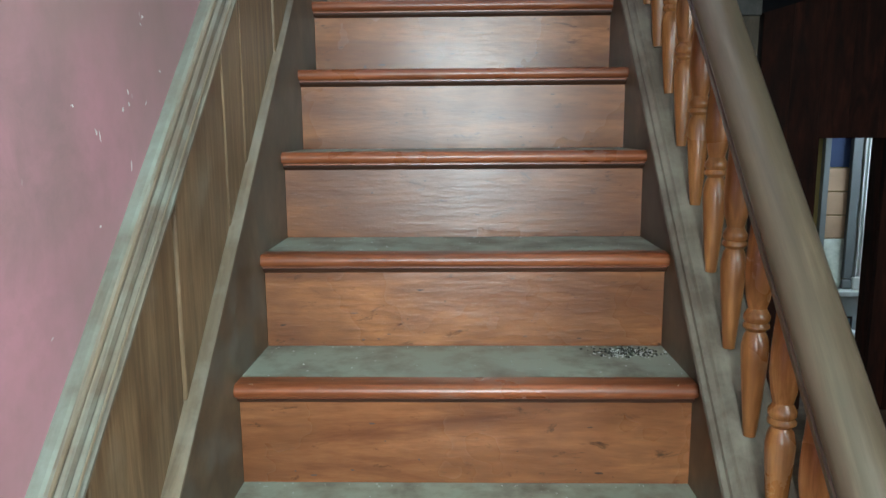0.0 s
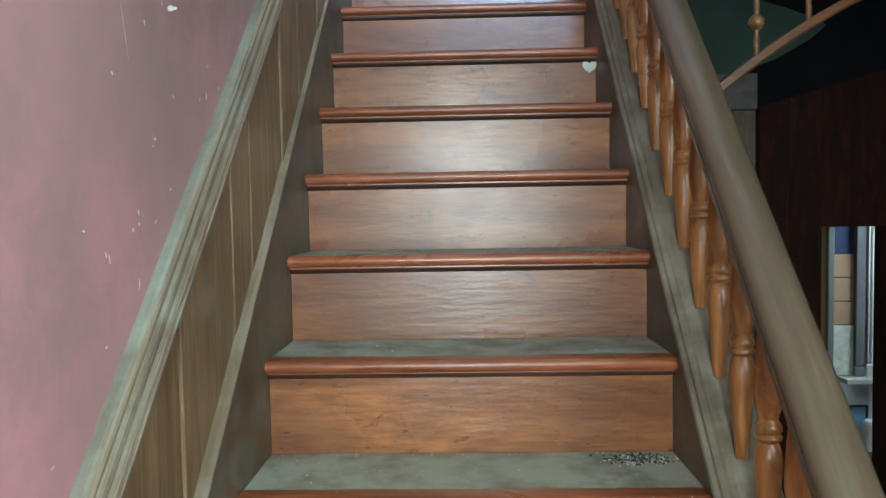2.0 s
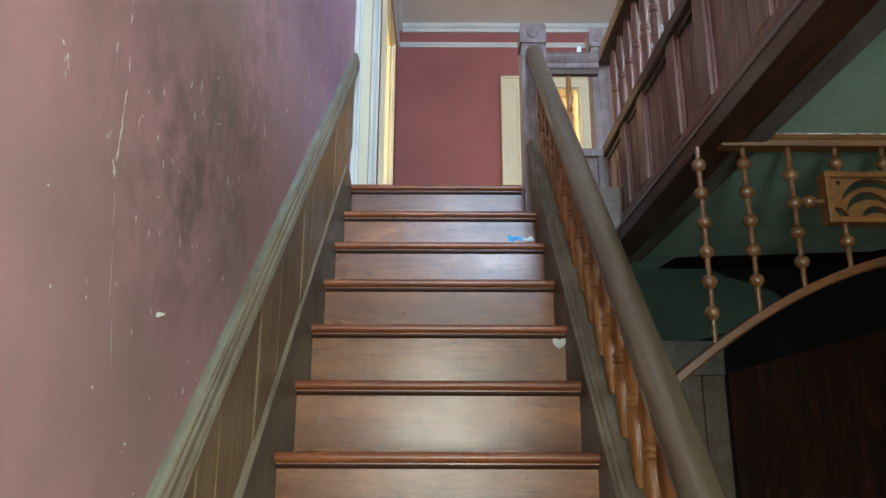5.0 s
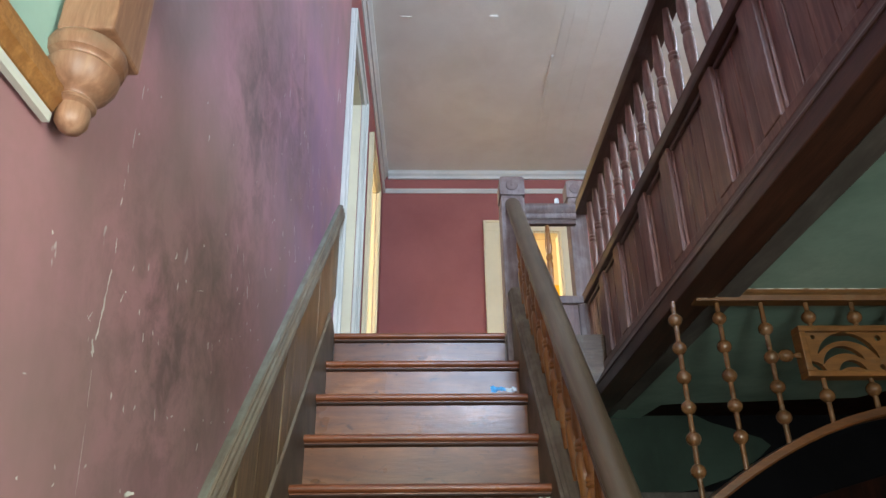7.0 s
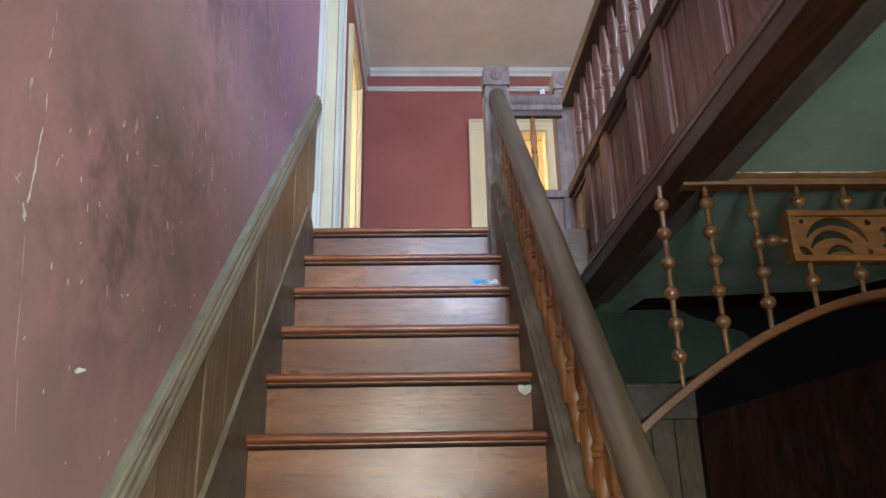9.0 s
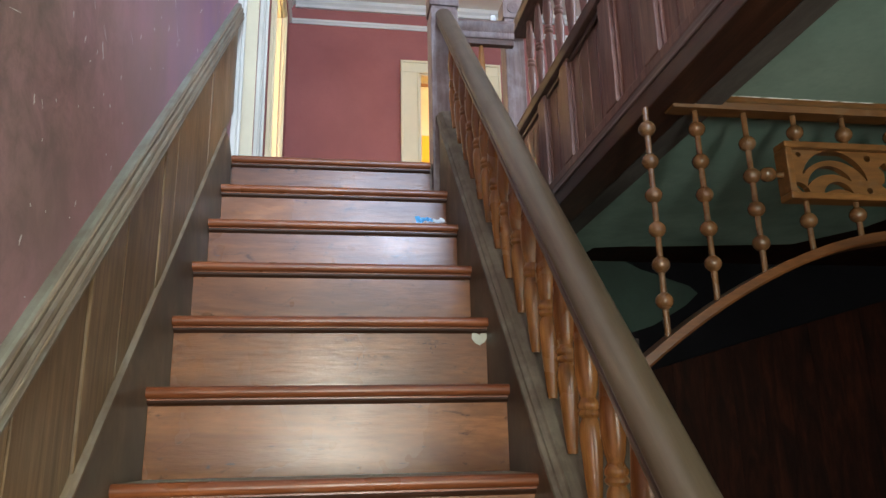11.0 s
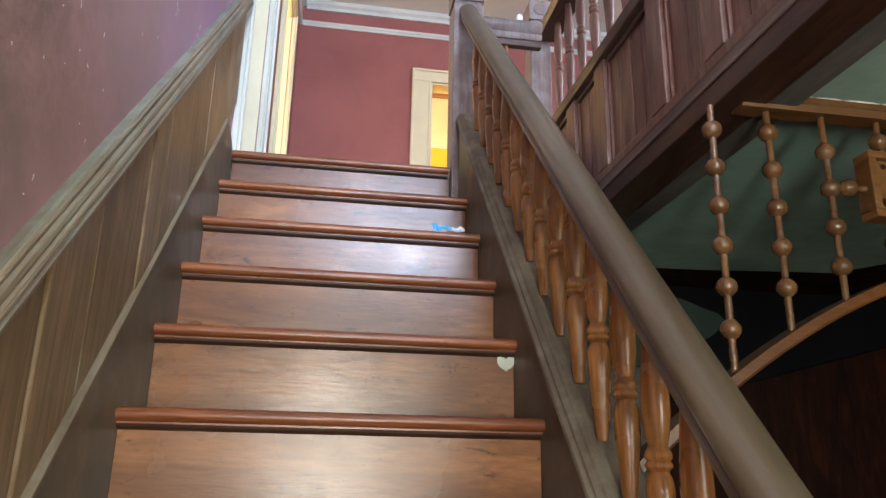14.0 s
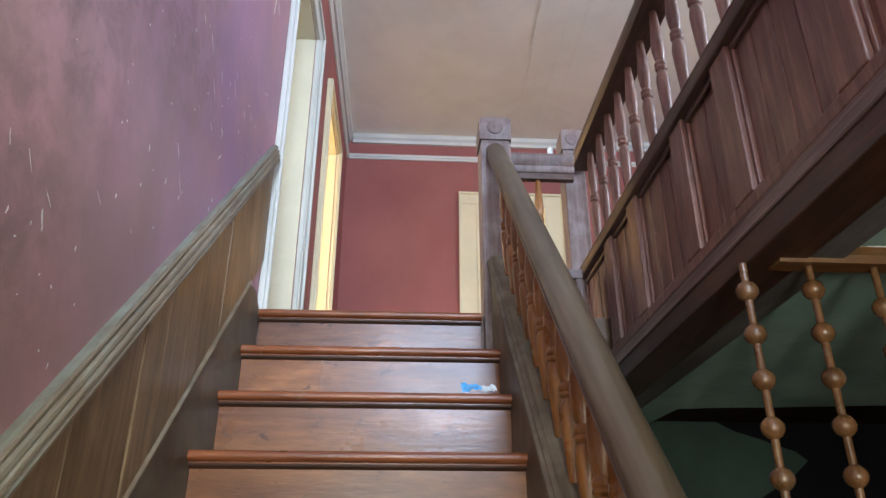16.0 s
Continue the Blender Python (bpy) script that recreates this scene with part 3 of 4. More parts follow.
for k in range(-3, 11):
    y, z = Y0 + RUN * k, Z0 + RISE * k
    top = k == 10
    right = 0.757 if top else W
    depth = 0.06 if top else RUN + 0.034
    tread = part("tread", box((0.001, y + 0.0452, z - 0.027), (right - 0.001, y + depth, z - 0.0005), 0.0), M_TREAD if not top else M_FLOOR, stairs, "tread covered in grey-green dust" if not top else "")
    part("nosing", along_x([(y + a, z + b) for a, b in NOSE], 0.0005, right), M_NOSING, tread, "red-brown varnished nosing", True)
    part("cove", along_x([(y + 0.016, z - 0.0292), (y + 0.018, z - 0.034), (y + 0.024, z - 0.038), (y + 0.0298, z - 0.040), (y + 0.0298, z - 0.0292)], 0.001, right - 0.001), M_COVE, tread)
    part("riser", box((0.001, y + 0.030, z - RISE), (right - 0.001, y + 0.05, z - 0.028)), M_RISER, stairs, "varnished brown riser with worn grain")


def scuffs(k, spots, rnd):
    """Dents and dark scuffs on the face of a riser: thin flat flecks."""
    y = Y0 + RUN * k + 0.0296
    z0 = Z0 + RISE * (k - 1)
    bm = bmesh.new()
    for x, h, w, t in spots:
        n = 7
        ring = []
        for i in range(n):
            a = 2 * math.pi * i / n
            r = rnd.uniform(0.6, 1.15)
            ring.append(bm.verts.new((x + w * r * math.cos(a), y, z0 + h + t * r * math.sin(a))))
        bm.faces.new(ring)
    return bm


srnd = random.Random(23)
risers = [c for c in stairs.children if c.name.startswith("riser")]
for k, riser in zip(range(-3, 11), risers):
    spots = []
    for i in range(srnd.randint(7, 13)):
        low = srnd.random() < 0.35
        spots.append((srnd.uniform(0.03, 0.72), srnd.uniform(0.012, 0.03) if low else srnd.uniform(0.02, 0.14), srnd.choice((0.002, 0.003, 0.005, 0.010)) * srnd.uniform(0.6, 1.2), srnd.uniform(0.0008, 0.0022)))
    if k == 6:
        spots += [(0.452, 0.085, 0.0022, 0.006), (0.468, 0.092, 0.0016, 0.007), (0.447, 0.072, 0.004, 0.002), (0.640, 0.112, 0.002, 0.005), (0.652, 0.116, 0.002, 0.004), (0.644, 0.10, 0.003, 0.002)]
    tagged(part("scuffs", scuffs(k, spots, srnd), M_COVE, riser, "dark dents and scuffs in the varnish"), kind="stuff")


def string_board(name, x0, x1, lo, hi, zline, y0, y1, mat, bev=0.0):
    o = [(x0, lo), (x1, lo), (x1, hi), (x0, hi)]
    bm = sweep(None, [[(x, y, zline(y) + z) for x, z in o] for y in (y0, y1)])
    return part(name, bm, mat, stairs)


wall_top = [(-0.35, line_z(-0.35) + 0.18), (2.29, line_z(2.29) + 0.18), (2.35, line_z(2.35) + 0.14), (2.40, LANDING + 0.03), (2.462, LANDING)]
part("wall_string", sweep(None, [[(x, y, z) for y, z in wall_top + [(2.462, line_z(2.462) - 0.32), (-0.35, line_z(-0.35) - 0.32)]] for x in (WALL_X, 0.0)]), M_STRING, stairs)
o = [(WALL_X, 0.18), (0.001, 0.18), (0.006, 0.182), (0.007, 0.186), (0.006, 0.190), (0.002, 0.193), (-0.006, 0.194), (WALL_X, 0.194)]
part("string_bead", sweep(None, [[(x, y, line_z(y) + z) for x, z in o] for y in (-0.35, 2.29)]), M_BEAD, stairs, "pale rubbed bead on the string", True)
string_board("outer_string", W, 0.858, -0.34, 0.035, right_z, -0.25, 2.44, M_STRING)
o = [(0.776, 0.036), (0.778, 0.044), (0.785, 0.049), (0.787, 0.057), (0.796, 0.062), (0.80, 0.0675), (0.874, 0.0675), (0.879, 0.062), (0.879, 0.036)]
part("string_cap", sweep(None, [[(x, y, right_z(y) + z) for x, z in o] for y in (-0.25, 2.44)]), M_CAP, stairs, "dusty moulded cap of the outer string")
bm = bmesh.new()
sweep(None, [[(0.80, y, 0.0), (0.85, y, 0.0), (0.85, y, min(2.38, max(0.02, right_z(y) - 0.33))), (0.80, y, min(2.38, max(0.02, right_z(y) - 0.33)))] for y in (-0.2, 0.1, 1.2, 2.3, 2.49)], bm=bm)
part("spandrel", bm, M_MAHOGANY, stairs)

# balustrade of the stairs
BAL = [(0.0095, 0.0), (0.0115, 0.06), (0.0155, 0.2), (0.0195, 0.36), (0.0205, 0.43), (0.0175, 0.475), (0.0135, 0.50), (0.0165, 0.508), (0.0195, 0.518), (0.0195, 0.53), (0.0165, 0.54), (0.0195, 0.55), (0.0195, 0.563), (0.0165, 0.572), (0.0135, 0.585), (0.0175, 0.62), (0.021, 0.68), (0.0205, 0.74), (0.016, 0.87), (0.0115, 1.0)]


def turned(length, profile, thick=1.0, seg=14):
    return lathe([(r * thick, z * length) for r, z in profile], seg)


rail = thing("stair_balustrade", "turned amber balusters under a worn brown handrail", "balustrade")
STAIR_BAL = [(r, z * 0.45 / 0.536 if z < 0.536 else 0.45 + (z - 0.536) * 0.55 / 0.464) for r, z in BAL]
base = part("baluster", turned(0.395, STAIR_BAL), M_BALUSTER, rail, "amber varnished turned baluster", True)
BX = 0.829
y = 0.429 - 0.1045 * 6
first = True
while y < 2.40:
    ob = base if first else base.copy()
    if not first:
        scene.collection.objects.link(ob)
    ob.location = (BX, y, right_z(y) + 0.0665)
    ob.rotation_euler = (0, 0, y * 9.0)
    first = False
    y += 0.1045
HR = [(0.786 + (x - 0.786) * 0.80, z) for x, z in [(0.800, 0.452), (0.792, 0.456), (0.790, 0.462), (0.790, 0.472), (0.796, 0.478), (0.788, 0.486), (0.786, 0.497), (0.790, 0.508), (0.801, 0.519), (0.817, 0.526), (0.834, 0.528), (0.851, 0.525), (0.866, 0.516), (0.875, 0.504), (0.876, 0.492), (0.870, 0.480), (0.866, 0.476), (0.870, 0.468), (0.866, 0.456), (0.858, 0.452)]]
part("handrail", sweep(None, [[(x, y, right_z(y) + z) for x, z in HR] for y in (-0.3, 0.5, 1.5, 2.452)]), M_RAIL, rail, "dull brown moulded handrail, dusty on top", True)


def newel(x0, x1, y0, y1, z0, z1, parent):
    """Square post with a chamfered neck and a rounded, panelled head."""
    post = part("newel_post", box((x0, y0, z0), (x1, y1, z1 - 0.13), 0.004), M_NEWEL, parent)
    e = 0.004
    part("neck", box((x0 + e, y0 + e, z1 - 0.13), (x1 - e, y1 - e, z1 - 0.115), 0.002), M_NEWEL, post)
    bm = box((x0 - 0.003, y0 - 0.003, z1 - 0.115), (x1 + 0.003, y1 + 0.003, z1), 0.0)
    top = [ed for ed in bm.edges if all(v.co.z > z1 - 0.01 for v in ed.verts)]
    bmesh.ops.bevel(bm, geom=top, offset=0.034, segments=5, affect="EDGES", profile=0.55)
    part("head", bm, M_NEWEL, post, "", True)
    cx, cz = (x0 + x1) / 2, z1 - 0.062
    part("rosette", lathe([(0.03, 0.0), (0.03, 0.004), (0.022, 0.007), (0.012, 0.004), (0.006, 0.006), (0.001, 0.007)], 16, axis=lambda p: Vector((cx + p.x, y0 - 0.003 - p.z, cz + p.y))), M_NEWEL, post, "", True)
    return post


newel(0.765, 0.880, 2.452, 2.565, 2.2, 3.47, rail)
newel(0.772, 0.886, -0.43, -0.316, 0.0, 1.1, rail)

# ---- wainscot on the left wall ----
wains = thing("stair_wainscot", "brown stained boards under a moulded dado rail", "wainscot")
y = -0.36
rng = random.Random(4)
while y < 2.47:
    w = rng.choice((0.11, 0.17, 0.24, 0.28))
    y1 = min(y + w, 2.475)
    g = 0.0008
    x1 = min(WALL_X + 0.026 + skew(y), -0.002) + rng.uniform(-0.0012, 0.0012)
    bm = bmesh.new()
    vs = []
    for x in (WALL_X - 0.03, x1):
        for yy, e, base in ((y + g, 0.17, line_z), (y1 - g, 0.17, line_z), (y1 - g, 0.52, left_z), (y + g, 0.52, left_z)):
            vs.append(bm.verts.new((x, yy, base(yy) + e)))
    a, b = vs[:4], vs[4:]
    bm.faces.new(a[::-1])
    bm.faces.new(b)
    for i in range(4):
        bm.faces.new((a[i], a[(i + 1) % 4], b[(i + 1) % 4], b[i]))
    bmesh.ops.bevel(bm, geom=[ed for ed in bm.edges if all(v in b for v in ed.verts)], offset=0.002, segments=1, affect="EDGES")
    part("board", bm, M_WAINSCOT, wains)
    y = y1
DR = [(-0.01, 0.498), (0.030, 0.498), (0.035, 0.501), (0.0355, 0.508), (0.032, 0.512), (0.031, 0.516), (0.034, 0.520), (0.033, 0.528), (0.028, 0.532), (0.0275, 0.536), (0.030, 0.540), (0.028, 0.548), (0.0225, 0.552), (0.022, 0.556), (0.0235, 0.560), (0.020, 0.567), (0.014, 0.570), (0.006, 0.569), (-0.01, 0.566)]
part("dado_rail", sweep(None, [[(WALL_X + skew(y) + u, y, left_z(y) + z) for u, z in DR] for y in (-0.6, 0.5, 1.5, 2.40, 2.445)]), M_DADO, wains, "worn moulded dado rail, grey-green with dust", True)

dado = bpy.data.objects["dado_rail"]
YS = (-0.6, 0.5, 1.5, 2.40, 2.444)
for c, out in ((0.562, 0.0225), (0.5235, 0.0335)):
    o = [(out - 0.004, c - 0.0035), (out + 0.001, c - 0.0025), (out + 0.0022, c), (out + 0.001, c + 0.0025), (out - 0.004, c + 0.0035)]
    part("bead", sweep(None, [[(WALL_X + skew(y) + u, y, left_z(y) + z) for u, z in o] for y in YS]), M_BEAD, dado, "pale rubbed edge of the moulding")
o = [(-0.008, 0.5665), (0.006, 0.570), (0.014, 0.5712), (0.0185, 0.569), (0.014, 0.562), (-0.008, 0.562)]
part("dust", sweep(None, [[(WALL_X + skew(y) + u, y, left_z(y) + z) for u, z in o] for y in YS]), M_DADO_DUST, dado, "grey-green dust lying on the top")

# ---- gallery balustrade ----
gal = thing("gallery_balustrade", "panelled gallery front with turned balusters, mauve-brown wood", "balustrade")
BM = [(1.13, 2.405), (1.130, 2.410), (1.134, 2.418), (1.143, 2.421), (1.146, 2.428), (1.152, 2.431), (1.156, 2.447), (1.166, 2.452), (1.168, 2.466), (1.18, 2.472), (1.183, 2.486), (1.19, 2.49), (1.19, 2.5), (1.238, 2.5), (1.238, 2.405)]
part("base_moulding", along_y(BM, 0.166, 2.72), M_GALLERY_RAIL, gal, "stepped moulding at the foot of the panels")
part("fascia", box((1.133, 0.166, 2.354), (1.238, 2.72, 2.4048), 0.003), M_FASCIA, gal, "dark red-brown fascia board")
part("soffit", box((1.24, 0.17, 2.3555), (1.305, 2.65, 2.3598)), M_SOFFIT, gal, "grey-brown underside board")
part("inner_beam", box((1.24, 0.17, 2.36), (1.303, 2.65, 2.384)), M_SOFFIT, gal)
part("mid_rail", along_y([(1.176, 2.912), (1.180, 2.905), (1.192, 2.902), (1.25, 2.902), (1.25, 2.945), (1.20, 2.95), (1.178, 2.946), (1.172, 2.936), (1.176, 2.928)], 0.166, 2.735), M_GALLERY_RAIL, gal, "", True)
part("bottom_rail", box((1.19, 0.166, 2.5), (1.238, 2.735, 2.53), 0.003), M_GALLERY, gal)
part("handrail", along_y([(1.182, 3.40), (1.176, 3.41), (1.172, 3.425), (1.176, 3.445), (1.19, 3.46), (1.225, 3.468), (1.26, 3.46), (1.277, 3.445), (1.28, 3.425), (1.276, 3.41), (1.27, 3.40)], 0.166, 2.735), M_GALLERY_RAIL, gal, "dark moulded gallery handrail", True)
y = 2.735
stops = []
wide = True
while y > 0.25:
    p = 0.315 if wide else 0.195
    a = max(y - p, 0.19)
    stops.append((a, y))
    y = a - 0.088
    wide = not wide
for a, b in stops:
    n = 4 if b - a > 0.25 else 2
    for i in range(n):
        s, e = a + (b - a) * i / n, a + (b - a) * (i + 1) / n
        part("panel_board", box((1.210 + rng.uniform(-0.002, 0.002), s + 0.001, 2.53), (1.228, e - 0.001, 2.902), 0.003), M_GALLERY, gal)
    part("panel_mould", box((1.198, a + 0.001, 2.884), (1.212, b - 0.001, 2.902), 0.004), M_GALLERY_RAIL, gal)
    part("panel_bead", box((1.200, a + 0.001, 2.53), (1.211, a + 0.011, 2.884), 0.003), M_GALLERY, gal)
    part("panel_bead", box((1.200, b - 0.011, 2.53), (1.211, b - 0.001, 2.884), 0.003), M_GALLERY, gal)
for (a, _), (_, b) in zip(stops, stops[1:]):
    part("stile", box((1.188, b, 2.53), (1.238, a, 2.902), 0.004), M_GALLERY, gal)
GB = turned(0.452, BAL, 0.95)
gbase = part("baluster", GB, M_GALLERY, gal, "turned gallery baluster", True)
y = 2.60
first = True
while y > 0.25:
    ob = gbase if first else gbase.copy()
    if not first:
        scene.collection.objects.link(ob)
    ob.location = (1.228, y, 2.949)
    ob.rotation_euler = (0, 0, y * 7)
    first = False
    y -= 0.1335
newel(1.150, 1.240, 2.737, 2.83, 2.30, 3.62, gal)

# short balustrade between the two newels
short = thing("landing_balustrade", "short balustrade between two newel posts at the stair head", "balustrade")
part("handrail", along_x([(2.575, 3.29), (2.568, 3.30), (2.568, 3.315), (2.575, 3.32), (2.562, 3.335), (2.557, 3.355), (2.565, 3.372), (2.59, 3.382), (2.62, 3.372), (2.628, 3.355), (2.62, 3.335), (2.612, 3.32), (2.618, 3.30), (2.61, 3.29)], 0.8815, 1.149), M_NEWEL, short, "", True)
part("rail_board", box((0.8815, 2.578, 3.262), (1.149, 2.608, 3.29), 0.003), M_GALLERY_RAIL, short)
part("mid_rail", box((0.8815, 2.575, 2.84), (1.149, 2.62, 2.88), 0.005), M_NEWEL, short)
part("bottom_rail", box((0.8815, 2.575, 2.50), (1.149, 2.62, 2.56), 0.005), M_NEWEL, short)
for x in (0.8815, 0.987, 1.122):
    part("stile", box((x, 2.578, 2.56), (x + 0.027, 2.617, 2.84), 0.003), M_NEWEL, short)
part("panel", box((0.90, 2.592, 2.56), (1.13, 2.604, 2.84), 0.0), M_GALLERY, short)
for x in (1.005,):
    b = part("baluster", turned(0.383, BAL, 0.8), M_BALUSTER, short, "", True)
    b.location = (x, 2.597, 2.88)

cup = thing("candle_stub", "small white candle stub standing on the landing handrail", "candle")
part("wax", lathe([(0.011, 0.0), (0.012, 0.004), (0.0115, 0.026), (0.009, 0.030), (0.003, 0.029)], 14, axis=lambda p: Vector((1.062 + p.x, 2.590 + p.y, 3.381 + p.z))), M_LINEN, cup, "", True)
part("wick", lathe([(0.001, 0.0), (0.001, 0.007)], 6, axis=lambda p: Vector((1.062 + p.x, 2.590 + p.y, 3.410 + p.z))), M_IRON, cup)

# ---- beam across the stairwell with its pendant ----
cross = thing("cross_beam", "orange-brown wooden beam across the stairwell", "beam", kind="structure")
part("beam", along_x([(0.062, 2.362), (0.160, 2.362), (0.166, 2.368), (0.166, 2.49), (0.062, 2.49)], 0.032, 1.13), M_BEAM, cross)
pend = thing("newel_pendant", "turned wooden newel drop against the wall", "pendant")
part("block", box((WALL_X + 0.001, 0.073, 2.214), (0.031, 0.165, 2.60), 0.004), M_BLOCK, pend)
drop = [(0.046, 0.0), (0.050, -0.004), (0.053, -0.014), (0.050, -0.026), (0.044, -0.030), (0.043, -0.033), (0.047, -0.038), (0.045, -0.050), (0.037, -0.064), (0.029, -0.072), (0.023, -0.076), (0.022, -0.079), (0.026, -0.083), (0.026, -0.087), (0.020, -0.091), (0.0215, -0.100), (0.0205, -0.112), (0.014, -0.122), (0.003, -0.127)]
part("drop", lathe(drop, 24, axis=lambda p: Vector((-0.016 + p.x * 0.92, 0.117 + p.y, 2.215 + p.z))), M_BLOCK, pend, "turned drop with a ball tip", True)
hall_rail = thing("hall_picture_rail", "orange varnished picture rail, chipped along the wall", "moulding", kind="structure")
part("rail", along_y([(WALL_X, 2.105), (-0.03, 2.108), (-0.026, 2.118), (-0.022, 2.122), (-0.022, 2.14), (-0.028, 2.146), (-0.03, 2.158), (WALL_X, 2.162)], -3.2, 0.099), M_BEAM, hall_rail)
part("plaster_edge", box((WALL_X, -3.2, 2.092), (-0.031, 0.099, 2.105)), M_WHITE, hall_rail)

# ---- arch with ball-and-spindle fretwork ----
fret = thing("fretwork_arch", "honey-brown ball-and-spindle fretwork over a bentwood arch", "fretwork")
FY, XC = 1.33, 1.77


def arch_z(x):
    return 2.053 - 0.555 * abs(x - XC) ** 1.82


part("top_rail", along_x([(FY - 0.022, 2.347), (FY + 0.022, 2.347), (FY + 0.026, 2.362), (FY + 0.02, 2.372), (FY + 0.02, 2.3845), (FY - 0.02, 2.3845), (FY - 0.02, 2.372), (FY - 0.026, 2.362)], 1.182, 2.66), M_FRET, fret)
st = []
for k in range(49):
    x = 0.862 + (2.70 - 0.862) * k / 48
    d = 0.002
    dz = (arch_z(x + d) - arch_z(x - d)) / (2 * d)
    nx, nz = -dz / math.hypot(1, dz), 1 / math.hypot(1, dz)
    t = 0.023
    z = arch_z(x)
    st.append([(x, FY - 0.026, z), (x, FY + 0.034, z), (x - nx * t, FY + 0.034, z - nz * t), (x - nx * t, FY - 0.022, z - nz * t), (x - nx * 0.018, FY - 0.026, z - nz * 0.018)])
part("arch_rib", sweep(None, st), M_ARCH, fret, "bent wooden rib of the arch")


def spindle(x, z0, z1, balls, r=0.0205):
    """A thin rod with turned balls on it."""
    prof = [(0.007, z0)]
    for c in sorted(balls):
        for a in range(-75, 76, 25):
            prof.append((max(0.007, r * math.cos(radians(a))), c + r * math.sin(radians(a)) * 0.95))
    prof.append((0.007, z1))
    part("spindle", lathe(prof, 14, axis=lambda p: Vector((x + p.x, FY + p.y, p.z))), M_BALL, fret, "", True)


for side in (-1, 1):
    for i in range(3):
        x = XC + side * (0.65 - 0.127 * i)
        lo = arch_z(x) - 0.004
        zs = []
        z = (2.295, 2.300, 2.268)[i]
        while z > lo + 0.02:
            zs.append(z)
            z -= 0.0835
        spindle(x, lo, 2.35, zs)
for i in range(5):
    x = 1.505 + 0.1325 * i
    spindle(x, 2.271, 2.35, [2.303])
    spindle(x, arch_z(x) - 0.003, 2.124, [(2.124 + arch_z(x)) / 2 + 0.012] if 2.124 - arch_z(x) > 0.06 else [])
for side in (-1, 1):
    xa = XC + side * 0.396
    xb = XC + side * 0.316
    prof = [(0.006, 0.0), (0.006, 0.02)] + [(max(0.006, 0.019 * math.cos(radians(a))), 0.042 + 0.021 * math.sin(radians(a))) for a in range(-70, 71, 20)] + [(0.006, 0.066), (0.009, abs(xb - xa))]
    part("link", lathe(prof, 12, axis=lambda p: Vector((xa - side * p.z, FY + p.x, 2.19 + p.y))), M_BALL, fret, "", True)

# carved panel: a framed board with scrolls cut right through
panel = thing("carved_panel", "framed fretted panel with cut-out scrolls", "carved panel")
PX0, PX1, PZ0, PZ1 = 1.455, 2.085, 2.124, 2.271


def strip(name, lo, hi):
    part(name, box(lo, hi, 0.003), M_FRET, panel)


strip("frame_top", (PX0, FY - 0.024, PZ1 - 0.017), (PX1, FY + 0.024, PZ1))
strip("frame_bottom", (PX0, FY - 0.024, PZ0), (PX1, FY + 0.024, PZ0 + 0.017))
strip("frame_side", (PX0, FY - 0.024, PZ0 + 0.017), (PX0 + 0.018, FY + 0.024, PZ1 - 0.017))
strip("frame_side", (PX1 - 0.018, FY - 0.024, PZ0 + 0.017), (PX1, FY + 0.024, PZ1 - 0.017))


def arc_hole(u, v, cx, cz, r, w, a0, a1):
    """Positive inside a crescent that tapers to both ends."""
    d, a = math.hypot(u - cx, v - cz), math.degrees(math.atan2(v - cz, u - cx)) % 360
    if not a0 < a < a1:
        return -0.01
    s = math.sin(math.pi * (a - a0) / (a1 - a0))
    return w * s - abs(d - r)


def solid(u, v):
    """Height of wood at the point; negative in the cut-outs. u from the panel's middle, v from its mid height."""
    m = abs(u)
    holes = [
        arc_hole(m, v, 0.185, -0.048, 0.092, 0.0125, 22, 168),
        arc_hole(m, v, 0.195, -0.062, 0.068, 0.011, 18, 150),
        arc_hole(m, v, 0.178, -0.078, 0.045, 0.010, 25, 150),
        arc_hole(m, v, 0.305, -0.082, 0.052, 0.010, 95, 165),
        0.048 - math.hypot(m * 0.70, (v + 0.006) * 1.02) if v < 0.036 else -0.01,
        0.009 - math.hypot(m - 0.088, v - 0.040),
        0.007 - math.hypot(m - 0.272, v - 0.044),
        0.008 - math.hypot(m - 0.095, v + 0.044),
    ]
    petal = max(0.008 - math.hypot(m, (v + 0.012) * 0.6), 0.017 - math.hypot(m - 0.024, v - 0.033), 0.010 - math.hypot(m - 0.058, (v + 0.006) * 0.5))
    return max(-max(holes), petal)


bm = bmesh.new()
NU, NV = 150, 34
u0, u1, v0, v1 = PX0 + 0.018 - XC, PX1 - 0.018 - XC, -0.0565, 0.0565
gu = [u0 + (u1 - u0) * i / NU for i in range(NU + 1)]
gv = [v0 + (v1 - v0) * j / NV for j in range(NV + 1)]
F = [[solid(u, v) for v in gv] for u in gu]
zc = (PZ0 + PZ1) / 2
cache = {}


def vert(u, v, y):
    key = (round(u, 6), round(v, 6), y)
    if key not in cache:
        cache[key] = bm.verts.new((XC + u, y, zc + v))
    return cache[key]


YF, YB = FY - 0.009, FY + 0.009
